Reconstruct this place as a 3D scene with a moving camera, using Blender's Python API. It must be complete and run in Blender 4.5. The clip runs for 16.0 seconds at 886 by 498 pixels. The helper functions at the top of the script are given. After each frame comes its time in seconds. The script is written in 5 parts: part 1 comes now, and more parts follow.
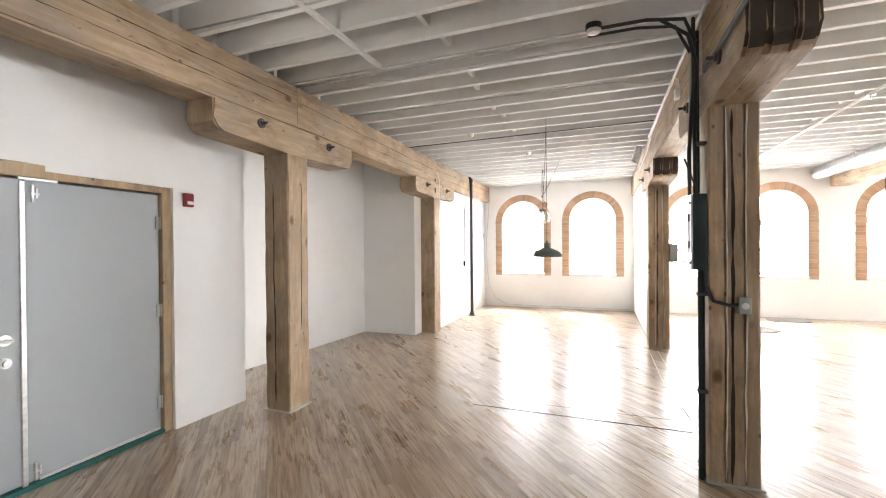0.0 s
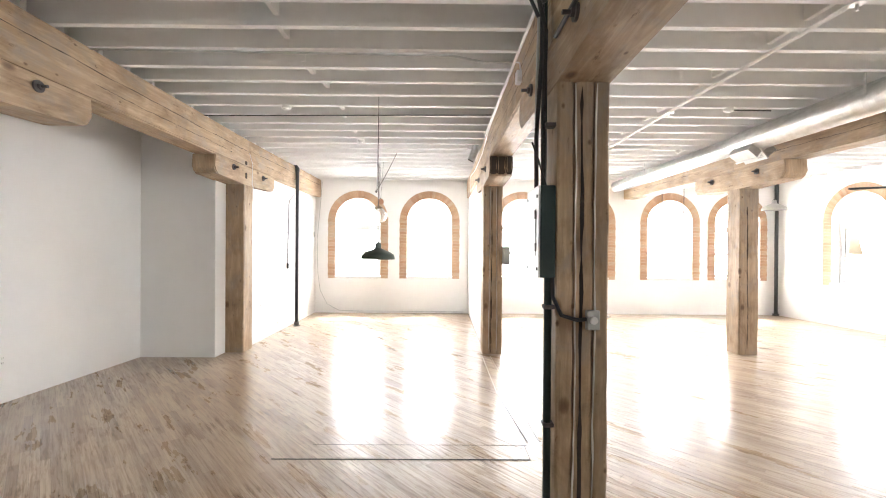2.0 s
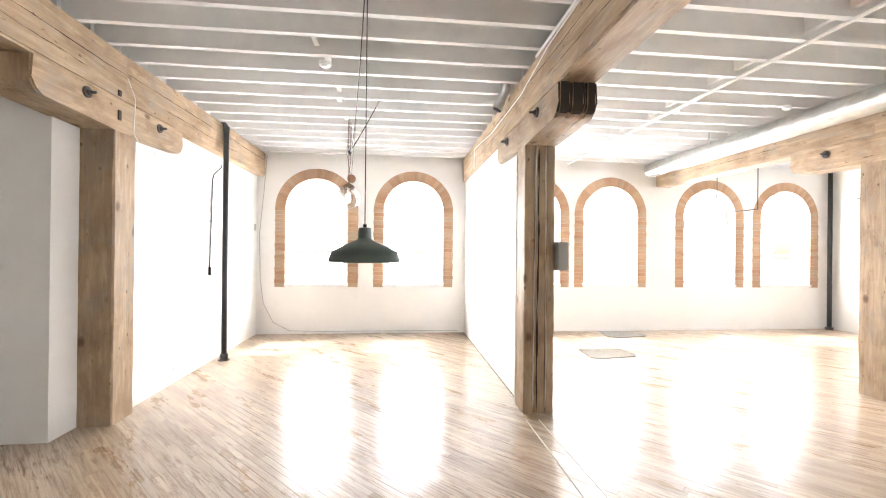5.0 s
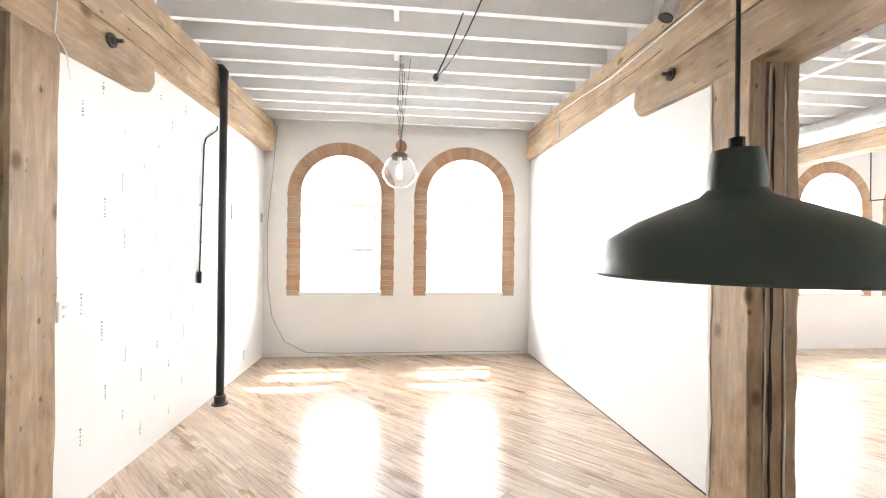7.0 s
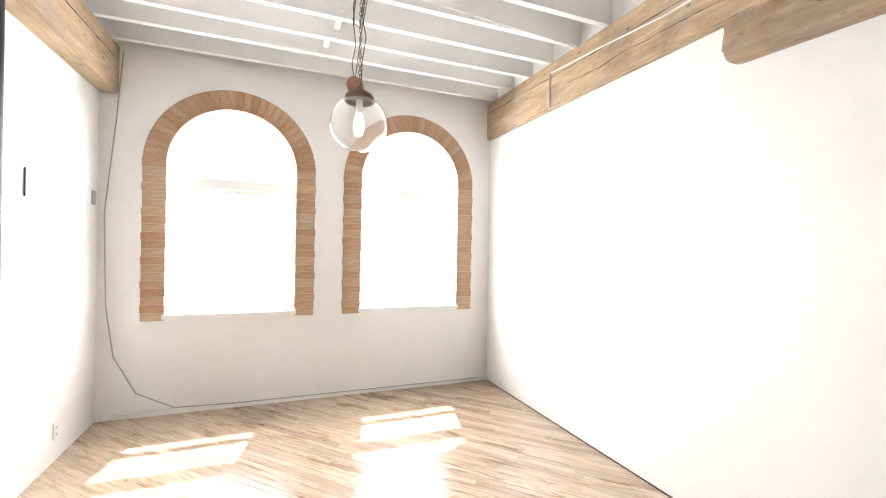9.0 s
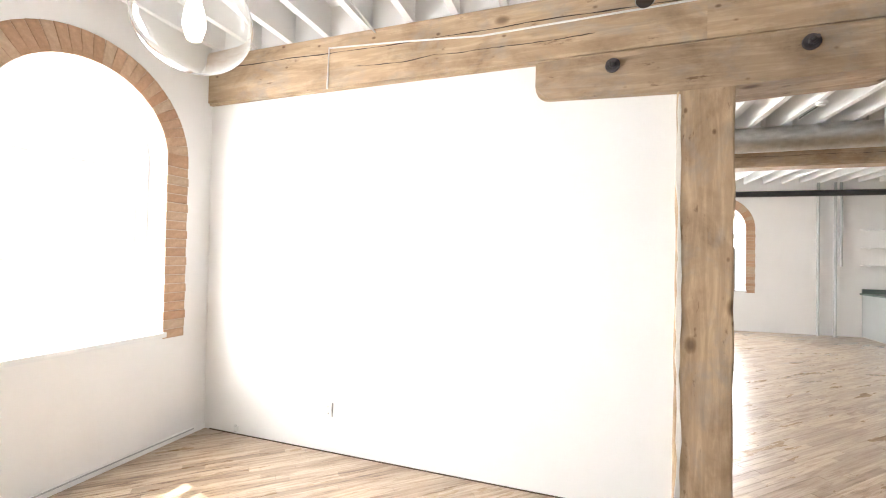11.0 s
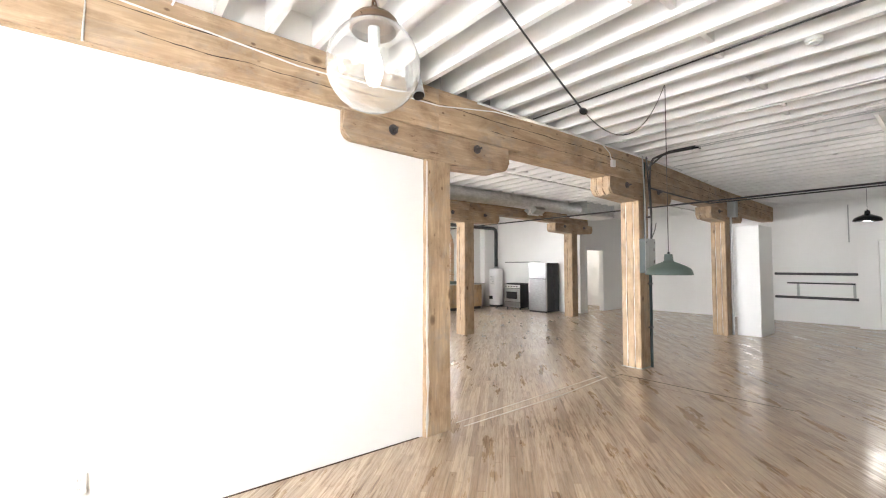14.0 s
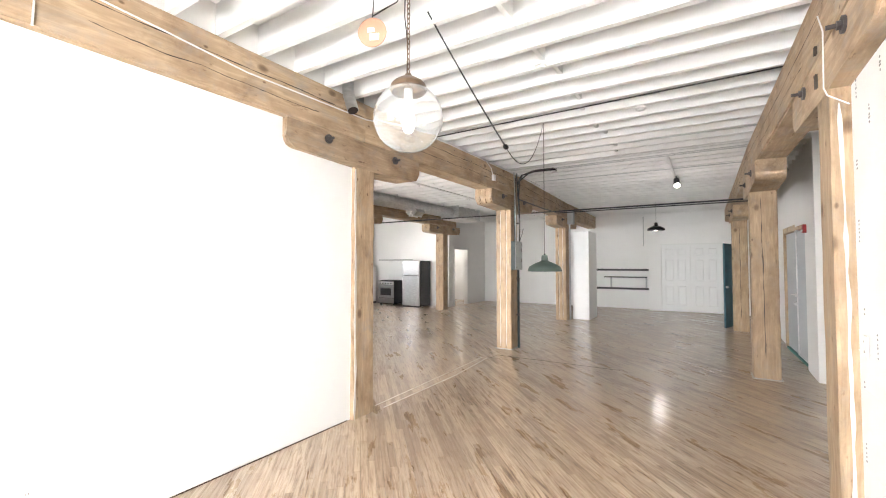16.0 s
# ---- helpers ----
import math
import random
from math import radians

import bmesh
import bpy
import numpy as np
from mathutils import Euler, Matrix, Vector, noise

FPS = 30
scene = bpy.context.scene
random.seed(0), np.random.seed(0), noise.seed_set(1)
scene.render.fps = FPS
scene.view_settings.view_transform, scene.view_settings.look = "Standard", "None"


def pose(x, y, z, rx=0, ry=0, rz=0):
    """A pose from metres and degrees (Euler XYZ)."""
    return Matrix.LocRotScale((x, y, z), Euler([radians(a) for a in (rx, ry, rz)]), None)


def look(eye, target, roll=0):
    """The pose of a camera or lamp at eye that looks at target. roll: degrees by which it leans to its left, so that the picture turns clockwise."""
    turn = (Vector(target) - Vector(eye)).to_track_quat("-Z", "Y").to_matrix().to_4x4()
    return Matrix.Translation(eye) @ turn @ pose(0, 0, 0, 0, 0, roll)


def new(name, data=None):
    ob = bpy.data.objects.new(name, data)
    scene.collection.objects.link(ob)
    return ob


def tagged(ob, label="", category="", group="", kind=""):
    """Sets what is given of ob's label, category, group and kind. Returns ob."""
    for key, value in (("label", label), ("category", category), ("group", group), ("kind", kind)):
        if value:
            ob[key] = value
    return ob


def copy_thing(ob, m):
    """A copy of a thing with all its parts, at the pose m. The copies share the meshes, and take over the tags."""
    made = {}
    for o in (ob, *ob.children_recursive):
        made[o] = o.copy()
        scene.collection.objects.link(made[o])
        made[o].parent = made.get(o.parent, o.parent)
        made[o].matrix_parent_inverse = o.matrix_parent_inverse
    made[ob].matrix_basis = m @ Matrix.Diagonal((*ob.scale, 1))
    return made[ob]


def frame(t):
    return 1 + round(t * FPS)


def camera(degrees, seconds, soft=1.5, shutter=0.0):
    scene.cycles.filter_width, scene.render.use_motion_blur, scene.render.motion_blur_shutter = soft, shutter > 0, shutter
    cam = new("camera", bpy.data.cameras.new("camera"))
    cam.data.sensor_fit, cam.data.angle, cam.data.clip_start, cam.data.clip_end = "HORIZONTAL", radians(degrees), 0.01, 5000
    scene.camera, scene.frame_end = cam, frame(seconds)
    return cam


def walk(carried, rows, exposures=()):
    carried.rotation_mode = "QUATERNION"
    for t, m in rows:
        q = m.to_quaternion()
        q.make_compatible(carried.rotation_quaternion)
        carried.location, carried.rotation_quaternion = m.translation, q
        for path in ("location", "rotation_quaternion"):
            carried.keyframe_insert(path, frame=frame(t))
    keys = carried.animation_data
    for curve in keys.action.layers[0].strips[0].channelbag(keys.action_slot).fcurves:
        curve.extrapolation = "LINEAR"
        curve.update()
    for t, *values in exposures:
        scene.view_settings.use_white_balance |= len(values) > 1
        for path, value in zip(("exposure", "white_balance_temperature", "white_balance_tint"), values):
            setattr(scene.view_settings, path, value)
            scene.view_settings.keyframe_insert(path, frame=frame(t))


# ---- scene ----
cam = camera(92.9, 16.0, soft=1.1)
PATH = [
    (0, (-0.006, -0.104, 1.645), (-0.715, 1.766, 1.635), -0.5),
    (0.5, (0.025, 0.07, 1.646), (-0.474, 2.007, 1.635), -0.2),
    (1, (0.021, 0.3, 1.639), (-0.252, 2.281, 1.629), -0.1),
    (1.5, (0.044, 0.579, 1.641), (-0.081, 2.575, 1.628), 0.3),
    (2, (0.01, 0.854, 1.639), (0.024, 2.854, 1.632), 0.4),
    (2.5, (-0.108, 1.137, 1.617), (0.065, 3.13, 1.619), 0.4),
    (3, (-0.218, 1.506, 1.614), (-0.003, 3.494, 1.613), 0.7),
    (3.2, (-0.262, 1.651, 1.613), (-0.036, 3.639, 1.612), 0.6),
    (5.3, (-0.638, 3.718, 1.544), (-0.43, 5.707, 1.551), 0.6),
    (5.5, (-0.725, 3.923, 1.528), (-0.51, 5.911, 1.539), 0.5),
    (6, (-0.898, 4.399, 1.541), (-0.68, 6.387, 1.549), 0.6),
    (6.5, (-1.101, 4.839, 1.537), (-0.877, 6.826, 1.543), 0.7),
    (7, (-1.243, 5.245, 1.533), (-1.026, 7.233, 1.536), 0.7),
    (7.5, (-1.348, 5.671, 1.585), (-1.137, 7.66, 1.574), 0.8),
    (8, (-1.449, 6.073, 1.59), (-1.229, 8.061, 1.578), 0.9),
    (8.2, (-1.473, 6.228, 1.58), (-1.221, 8.212, 1.568), 1.1),
    (10.3, (-2.027, 7.785, 1.562), (-0.361, 8.891, 1.579), 0.4),
    (10.5, (-2.059, 7.899, 1.561), (-0.321, 8.888, 1.583), 0.6),
    (11, (-2.168, 8.159, 1.574), (-0.277, 8.808, 1.604), 1.1),
    (11.5, (-2.304, 8.429, 1.567), (-0.321, 8.685, 1.611), 1.0),
    (12, (-2.408, 8.74, 1.535), (-0.412, 8.631, 1.602), 0.8),
    (12.5, (-2.474, 9.099, 1.552), (-0.538, 8.602, 1.624), 0.6),
    (13, (-2.5, 9.395, 1.558), (-0.673, 8.586, 1.637), 0.5),
    (13.5, (-2.472, 9.714, 1.569), (-0.777, 8.656, 1.651), 0.1),
    (14, (-2.496, 9.995, 1.58), (-0.937, 8.744, 1.66), 0.0),
    (14.5, (-2.498, 10.262, 1.582), (-1.066, 8.867, 1.663), -0.1),
    (15, (-2.474, 10.517, 1.586), (-1.183, 8.992, 1.666), -0.3),
    (15.5, (-2.456, 10.71, 1.601), (-1.284, 9.091, 1.669), 0.06),
    (16, (-2.395, 10.847, 1.596), (-1.335, 9.151, 1.663), -0.02),
]
EXPOSURES = [(0.0, 2.12), (2.5, 2.18), (5.5, 2.05), (8.0, 1.68), (10.5, 1.8), (12.5, 1.86), (14.5, 1.9), (16.0, 1.9)]
walk(cam, [(t, look(eye, target, roll)) for t, eye, target, roll in PATH], EXPOSURES)
# ---------------------------------------------------------------- light
world = bpy.data.worlds.new("sky_world")
scene.world = world
world.use_nodes = True
wn = world.node_tree.nodes
bg = wn["Background"]
sky = wn.new("ShaderNodeTexSky")
sky.sky_type = "NISHITA"
sky.sun_disc = False
sky.sun_elevation, sky.sun_rotation = radians(55), radians(12)
sky.air_density, sky.dust_density = 1.0, 3.0
world.node_tree.links.new(sky.outputs[0], bg.inputs[0])
bg.inputs[1].default_value = 0.15
sun = new("sun", bpy.data.lights.new("sun", "SUN"))
sun.data.energy, sun.data.angle, sun.data.color = 5.0, radians(0.5), (1.0, 0.975, 0.94)
sun.matrix_world = look((1.1, 15.9, 8.0), (-0.1, 10.4, 0))

WINDOW_LIGHT = 210.0      # watts of sky light in each window opening

# two lit pendants, track spot; last, an unseen light added for the back room
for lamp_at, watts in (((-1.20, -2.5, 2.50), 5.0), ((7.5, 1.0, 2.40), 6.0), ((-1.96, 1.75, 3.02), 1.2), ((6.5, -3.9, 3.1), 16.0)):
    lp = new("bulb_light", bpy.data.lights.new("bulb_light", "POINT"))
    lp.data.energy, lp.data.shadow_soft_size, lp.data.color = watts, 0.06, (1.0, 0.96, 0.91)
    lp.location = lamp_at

# ---------------------------------------------------------------- materials
def nodes_of(name, rough=0.5, metal=0.0, spec=0.5):
    m = bpy.data.materials.new(name)
    m.use_nodes = True
    nt = m.node_tree
    b = nt.nodes["Principled BSDF"]
    b.inputs["Roughness"].default_value = rough
    b.inputs["Metallic"].default_value = metal
    b.inputs["Specular IOR Level"].default_value = spec
    return m, nt, b


def node(nt, kind, **values):
    n = nt.nodes.new(kind)
    for k, v in values.items():
        n.inputs[k.replace("_", " ")].default_value = v
    return n


def mapped(nt, scale=(1, 1, 1), turn=(0, 0, 0), where="Object"):
    tc = nt.nodes.new("ShaderNodeTexCoord")
    mp = nt.nodes.new("ShaderNodeMapping")
    mp.inputs["Scale"].default_value = scale
    mp.inputs["Rotation"].default_value = turn
    nt.links.new(tc.outputs[where], mp.inputs["Vector"])
    return mp


def ramp(nt, stops):
    r = nt.nodes.new("ShaderNodeValToRGB")
    e = r.color_ramp.elements
    while len(e) < len(stops):
        e.new(0.5)
    for el, (p, c) in zip(e, stops):
        el.position, el.color = p, (*c, 1)
    return r


def mix(nt, a, b, fac, mode="MIX"):
    m = nt.nodes.new("ShaderNodeMix")
    m.data_type, m.blend_type = "RGBA", mode
    for socket, value in ((m.inputs[0], fac), (m.inputs[6], a), (m.inputs[7], b)):
        if isinstance(value, (int, float)):
            socket.default_value = value
        elif isinstance(value, tuple):
            socket.default_value = (*value, 1)
        else:
            nt.links.new(value, socket)
    return m.outputs[2]


def bump(nt, b, height, strength=0.2, distance=0.01):
    n = nt.nodes.new("ShaderNodeBump")
    n.inputs["Strength"].default_value, n.inputs["Distance"].default_value = strength, distance
    nt.links.new(height, n.inputs["Height"])
    nt.links.new(n.outputs[0], b.inputs["Normal"])


def painted(name, colour, rough=0.6, dirt=0.06, bumpy=0.15, scale=6.0):
    """Paint with faint large stains and a fine roller texture."""
    m, nt, b = nodes_of(name, rough, 0, 0.4)
    mp = mapped(nt)
    big = node(nt, "ShaderNodeTexNoise", Scale=0.9, Detail=6.0, Roughness=0.6)
    fine = node(nt, "ShaderNodeTexNoise", Scale=scale * 12, Detail=4.0)
    for n in (big, fine):
        nt.links.new(mp.outputs[0], n.inputs["Vector"])
    dark = tuple(c * (1 - dirt * 2.2) for c in colour)
    r = ramp(nt, [(0.3, dark), (0.62, colour)])
    nt.links.new(big.outputs[0], r.inputs[0])
    c = mix(nt, r.outputs[0], tuple(x * 0.9 for x in colour), 0.25)
    nt.links.new(c, b.inputs["Base Color"])
    bump(nt, b, fine.outputs[0], bumpy, 0.004)
    return m


def timber(name, light, dark, axis, rough=0.62):
    """Old sawn fir: long soft grain along one axis, small knots, grey weathering and brown stains."""
    m, nt, b = nodes_of(name, rough, 0, 0.3)

    def along(cross, length):
        sc = [cross, cross, cross]
        sc[axis] = length
        return mapped(nt, tuple(sc))

    def noise(mp, scale, detail, rough_, twist=0.0):
        n = node(nt, "ShaderNodeTexNoise", Scale=scale, Detail=detail, Roughness=rough_, Distortion=twist)
        nt.links.new(mp.outputs[0], n.inputs["Vector"])
        return n.outputs[0]

    def toned(value, stops):
        r = ramp(nt, stops)
        nt.links.new(value, r.inputs[0])
        return r.outputs[0]

    oi = nt.nodes.new("ShaderNodeObjectInfo")
    grain = noise(along(9.0, 0.8), 3.2, 8.0, 0.62, 0.8)
    mid = tuple((x + y) / 2 for x, y in zip(light, dark))
    c = toned(grain, [(0.28, tuple(0.55 * x + 0.45 * y for x, y in zip(mid, dark))), (0.48, mid), (0.66, light)])
    # weathered grey and brown stains, larger than a hand
    blot = noise(along(1.0, 0.55), 3.1, 7.0, 0.66, 0.4)
    c = mix(nt, c, toned(blot, [(0.30, (0.42, 0.37, 0.33)), (0.41, (0.74, 0.70, 0.66)), (0.52, (1, 1, 1)), (0.75, (1.08, 1.06, 1.0))]), 0.8, "MULTIPLY")
    grey = toned(noise(along(1.6, 0.9), 2.3, 6.0, 0.7, 0.6), [(0.50, (0, 0, 0)), (0.68, (0.55, 0.55, 0.55))])
    c = mix(nt, c, tuple(0.9 * sum(mid) / 3 * k for k in (1.06, 1.0, 0.93)), grey)
    # short dark stains and saw marks
    marks = toned(noise(along(5.0, 1.6), 2.6, 5.0, 0.75), [(0.31, (0.38, 0.30, 0.25)), (0.38, (1, 1, 1))])
    c = mix(nt, c, marks, 0.75, "MULTIPLY")
    for scale, size in ((2.6, 0.085), (6.0, 0.07)):
        knot = node(nt, "ShaderNodeTexVoronoi", Scale=scale)
        nt.links.new(along(1.3, 0.8).outputs[0], knot.inputs["Vector"])
        spots = toned(knot.outputs["Distance"], [(size * 0.5, (0.17, 0.11, 0.08)), (size, (0.5, 0.42, 0.36)), (size * 1.5, (1, 1, 1))])
        c = mix(nt, c, spots, 0.72, "MULTIPLY")
    each = toned(oi.outputs["Random"], [(0.0, (0.88, 0.87, 0.86)), (1.0, (1.06, 1.05, 1.02))])
    c = mix(nt, c, each, 1.0, "MULTIPLY")
    nt.links.new(c, b.inputs["Base Color"])
    bump(nt, b, mix(nt, grain, blot, 0.4), 0.4, 0.008)
    return m


def floor_wood(name):
    """Old varnished maple strips: each its own tone, dark worn seams and streaks, glossy coat."""
    m, nt, b = nodes_of(name, 0.3, 0, 0.5)
    turn = (0, 0, radians(-PLANK_TURN))
    info = nt.nodes.new("ShaderNodeNewGeometry")
    oi = nt.nodes.new("ShaderNodeObjectInfo")
    add = nt.nodes.new("ShaderNodeMath")
    rnd = nt.nodes.new("ShaderNodeMath")
    rnd.operation = "FRACT"
    nt.links.new(info.outputs["Random Per Island"], add.inputs[0])
    nt.links.new(oi.outputs["Random"], add.inputs[1])
    nt.links.new(add.outputs[0], rnd.inputs[0])

    def noise(scale, detail, rough_, twist=0.0):
        n = node(nt, "ShaderNodeTexNoise", Scale=1.0, Detail=detail, Roughness=rough_, Distortion=twist)
        tc = nt.nodes.new("ShaderNodeNewGeometry")
        rot = nt.nodes.new("ShaderNodeMapping")
        rot.inputs["Rotation"].default_value = turn
        mp = nt.nodes.new("ShaderNodeMapping")
        mp.inputs["Scale"].default_value = scale
        nt.links.new(tc.outputs["Position"], rot.inputs["Vector"])
        nt.links.new(rot.outputs[0], mp.inputs["Vector"])
        nt.links.new(mp.outputs[0], n.inputs["Vector"])
        return n.outputs[0]

    def toned(value, stops):
        r = ramp(nt, stops)
        nt.links.new(value, r.inputs[0])
        return r.outputs[0]

    c = toned(rnd.outputs[0], [(0.0, (0.33, 0.24, 0.165)), (0.14, (0.43, 0.325, 0.23)), (0.45, (0.50, 0.385, 0.275)), (0.85, (0.57, 0.45, 0.33)), (1.0, (0.40, 0.295, 0.205))])
    grain = noise((2.4, 60, 1), 7.0, 0.65, 0.3)
    c = mix(nt, c, toned(grain, [(0.32, (0.58, 0.50, 0.43)), (0.58, (1, 1, 1))]), 0.85, "MULTIPLY")
    # dark streaks along the strips, gathered in trodden areas
    worn = toned(noise((0.8, 0.8, 1), 4.0, 0.6), [(0.38, (0.25, 0.25, 0.25)), (0.62, (1, 1, 1))])
    streak = toned(noise((3.2, 34, 1), 4.0, 0.7, 0.4), [(0.34, (0.30, 0.21, 0.15)), (0.44, (0.72, 0.64, 0.57)), (0.5, (1, 1, 1))])
    c = mix(nt, c, streak, worn, "MULTIPLY")
    c = mix(nt, c, toned(noise((1.5, 3.5, 1), 6.0, 0.7), [(0.3, (0.80, 0.76, 0.72)), (0.6, (1, 1, 1))]), 0.6, "MULTIPLY")
    nt.links.new(c, b.inputs["Base Color"])
    nt.links.new(toned(noise((1.1, 5, 1), 5.0, 0.65), [(0.3, (0.23, 0.23, 0.23)), (0.7, (0.40, 0.40, 0.40))]), b.inputs["Roughness"])
    bump(nt, b, mix(nt, noise((1.3, 17, 1), 3.0, 0.55), grain, 0.15), 0.16, 0.012)
    b.inputs["Coat Weight"].default_value = 0.6
    b.inputs["Coat Roughness"].default_value = 0.14
    nt.links.new(b.inputs["Normal"].links[0].from_socket, b.inputs["Coat Normal"])
    return m


def brick_mat(name):
    m, nt, b = nodes_of(name, 0.85, 0, 0.2)
    oi = nt.nodes.new("ShaderNodeObjectInfo")
    tone = ramp(nt, [(0.0, (0.46, 0.285, 0.18)), (0.35, (0.50, 0.325, 0.21)), (0.7, (0.54, 0.37, 0.25)), (1.0, (0.50, 0.38, 0.27))])
    nt.links.new(oi.outputs["Random"], tone.inputs[0])
    mp = mapped(nt)
    n = node(nt, "ShaderNodeTexNoise", Scale=24.0, Detail=6.0, Roughness=0.7)
    nt.links.new(mp.outputs[0], n.inputs["Vector"])
    nr = ramp(nt, [(0.3, (0.7, 0.66, 0.62)), (0.6, (1, 1, 1)), (0.78, (1.25, 1.22, 1.18))])
    nt.links.new(n.outputs[0], nr.inputs[0])
    c = mix(nt, tone.outputs[0], nr.outputs[0], 0.8, "MULTIPLY")
    nt.links.new(c, b.inputs["Base Color"])
    bump(nt, b, n.outputs[0], 0.5, 0.006)
    return m


def metal_mat(name, colour, rough, metal=1.0, streak=0.12):
    m, nt, b = nodes_of(name, rough, metal)
    mp = mapped(nt, (3, 3, 9))
    n = node(nt, "ShaderNodeTexNoise", Scale=3.0, Detail=6.0)
    nt.links.new(mp.outputs[0], n.inputs["Vector"])
    r = ramp(nt, [(0.3, tuple(c * (1 - 2 * streak) for c in colour)), (0.7, colour)])
    nt.links.new(n.outputs[0], r.inputs[0])
    nt.links.new(r.outputs[0], b.inputs["Base Color"])
    bump(nt, b, n.outputs[0], 0.05, 0.004)
    return m


def glass_mat(name, rough=0.0):
    m, nt, b = nodes_of(name, rough)
    b.inputs["Transmission Weight"].default_value = 1.0
    b.inputs["IOR"].default_value = 1.45
    return m


def glow(name, colour, strength):
    m, nt, b = nodes_of(name, 0.5)
    b.inputs["Base Color"].default_value = (*colour, 1)
    b.inputs["Emission Color"].default_value = (*colour, 1)
    b.inputs["Emission Strength"].default_value = strength
    return m


PLANK_TURN = 133.0
WHITE = painted("white_wall_paint", (0.86, 0.85, 0.835), 0.55, 0.03, 0.12)
ROUGHWHITE = painted("white_paint_on_block", (0.86, 0.85, 0.835), 0.6, 0.06, 0.5, 2.0)
CEIL = painted("white_ceiling_paint", (0.86, 0.855, 0.845), 0.7, 0.06, 0.3, 3.0)
TRIM = painted("white_gloss_trim", (0.83, 0.83, 0.82), 0.35, 0.02, 0.05)
# Darker south ends of some bolsters, and the shade in the mortise slots
DARK_END_SLOT = painted("dark_ends_and_slot_shade", (0.085, 0.066, 0.05), 0.8, 0.3, 0.5, 2.0)
FIR_Z = timber("old_fir_post", (0.50, 0.37, 0.245), (0.29, 0.20, 0.125), 2)
FIR_Y = timber("old_fir_beam", (0.52, 0.39, 0.265), (0.31, 0.215, 0.135), 1)
PINE_Z = timber("pale_pine_casing", (0.55, 0.41, 0.26), (0.40, 0.28, 0.16), 2, 0.5)
CRACK = painted("dark_check", (0.035, 0.025, 0.02), 0.9)
SCRAPED = painted("white_paint_residue", (0.78, 0.74, 0.68), 0.8, 0.2)
FLOORW = floor_wood("varnished_strip_floor")
SUBFLOOR = painted("dark_floor_gaps", (0.07, 0.045, 0.03), 0.8)
BRICK = brick_mat("orange_brick")
MORTAR = painted("pale_mortar", (0.60, 0.49, 0.38), 0.9, 0.1, 0.6)
GLASS = glass_mat("window_glass")
CLEAR = glass_mat("clear_globe_glass")
# A little white diffuse makes the globe faintly milky
MILKY = glass_mat("milky_globe_glass")
MILKY.node_tree.nodes["Principled BSDF"].inputs["Transmission Weight"].default_value = 0.95
MILKY.node_tree.nodes["Principled BSDF"].inputs["Base Color"].default_value = (0.95, 0.95, 0.94, 1)
GREYDOOR = painted("grey_door_paint", (0.42, 0.44, 0.46), 0.42, 0.03, 0.06)
ALU = metal_mat("brushed_aluminium", (0.75, 0.75, 0.74), 0.35)
GALV = metal_mat("galvanised_steel", (0.62, 0.63, 0.63), 0.33)
STEEL = metal_mat("stainless_steel", (0.46, 0.46, 0.47), 0.34)
IRON = metal_mat("dark_iron", (0.11, 0.10, 0.10), 0.5, 0.6)
BLACK = painted("black_pipe_paint", (0.03, 0.03, 0.032), 0.45)
GREENBOX = painted("dark_green_paint", (0.013, 0.028, 0.027), 0.45)
GREEN = painted("enamel_green", (0.085, 0.115, 0.10), 0.42)
TEAL = painted("teal_door_paint", (0.015, 0.09, 0.13), 0.45)
REDP = painted("red_plastic", (0.28, 0.02, 0.025), 0.4)
PLASTIC = painted("white_plastic", (0.8, 0.8, 0.78), 0.4, 0.02, 0.02)
GREYBOX = painted("grey_enamel_box", (0.42, 0.43, 0.42), 0.4)
BRONZE = metal_mat("aged_bronze", (0.22, 0.15, 0.10), 0.45, 0.8)
BLACKGLOSS = painted("black_enamel", (0.02, 0.02, 0.022), 0.2, 0.02, 0.02)
OAK = timber("pale_oak_cabinet", (0.50, 0.35, 0.20), (0.38, 0.25, 0.13), 2, 0.45)
PUTTY = painted("putty_laminate", (0.55, 0.52, 0.46), 0.5)
COPPER = painted("copper_disc", (0.42, 0.22, 0.14), 0.5, 0.1)
BULB = glow("lit_bulb", (1.0, 0.92, 0.8), 3.0)

# ---------------------------------------------------------------- mesh helpers
def part(name, bm, material, parent=None, label="", smooth=False, loc=None):
    me = bpy.data.meshes.new(name)
    bmesh.ops.recalc_face_normals(bm, faces=bm.faces)
    bm.to_mesh(me)
    bm.free()
    me.materials.append(material)
    if smooth:
        for p in me.polygons:
            p.use_smooth = True
        me.set_sharp_from_angle(angle=radians(35))
    ob = new(name, me)
    if parent is not None:
        ob.parent = parent
    if loc is not None:
        ob.location = loc
    if label:
        ob["label"] = label
    return ob


def thing(name, loc, label, category, group="", kind="", rz=0.0):
    ob = new(name)
    ob.empty_display_size = 0.1
    ob.matrix_basis = pose(*loc, 0, 0, rz)
    return tagged(ob, label, category, group, kind)


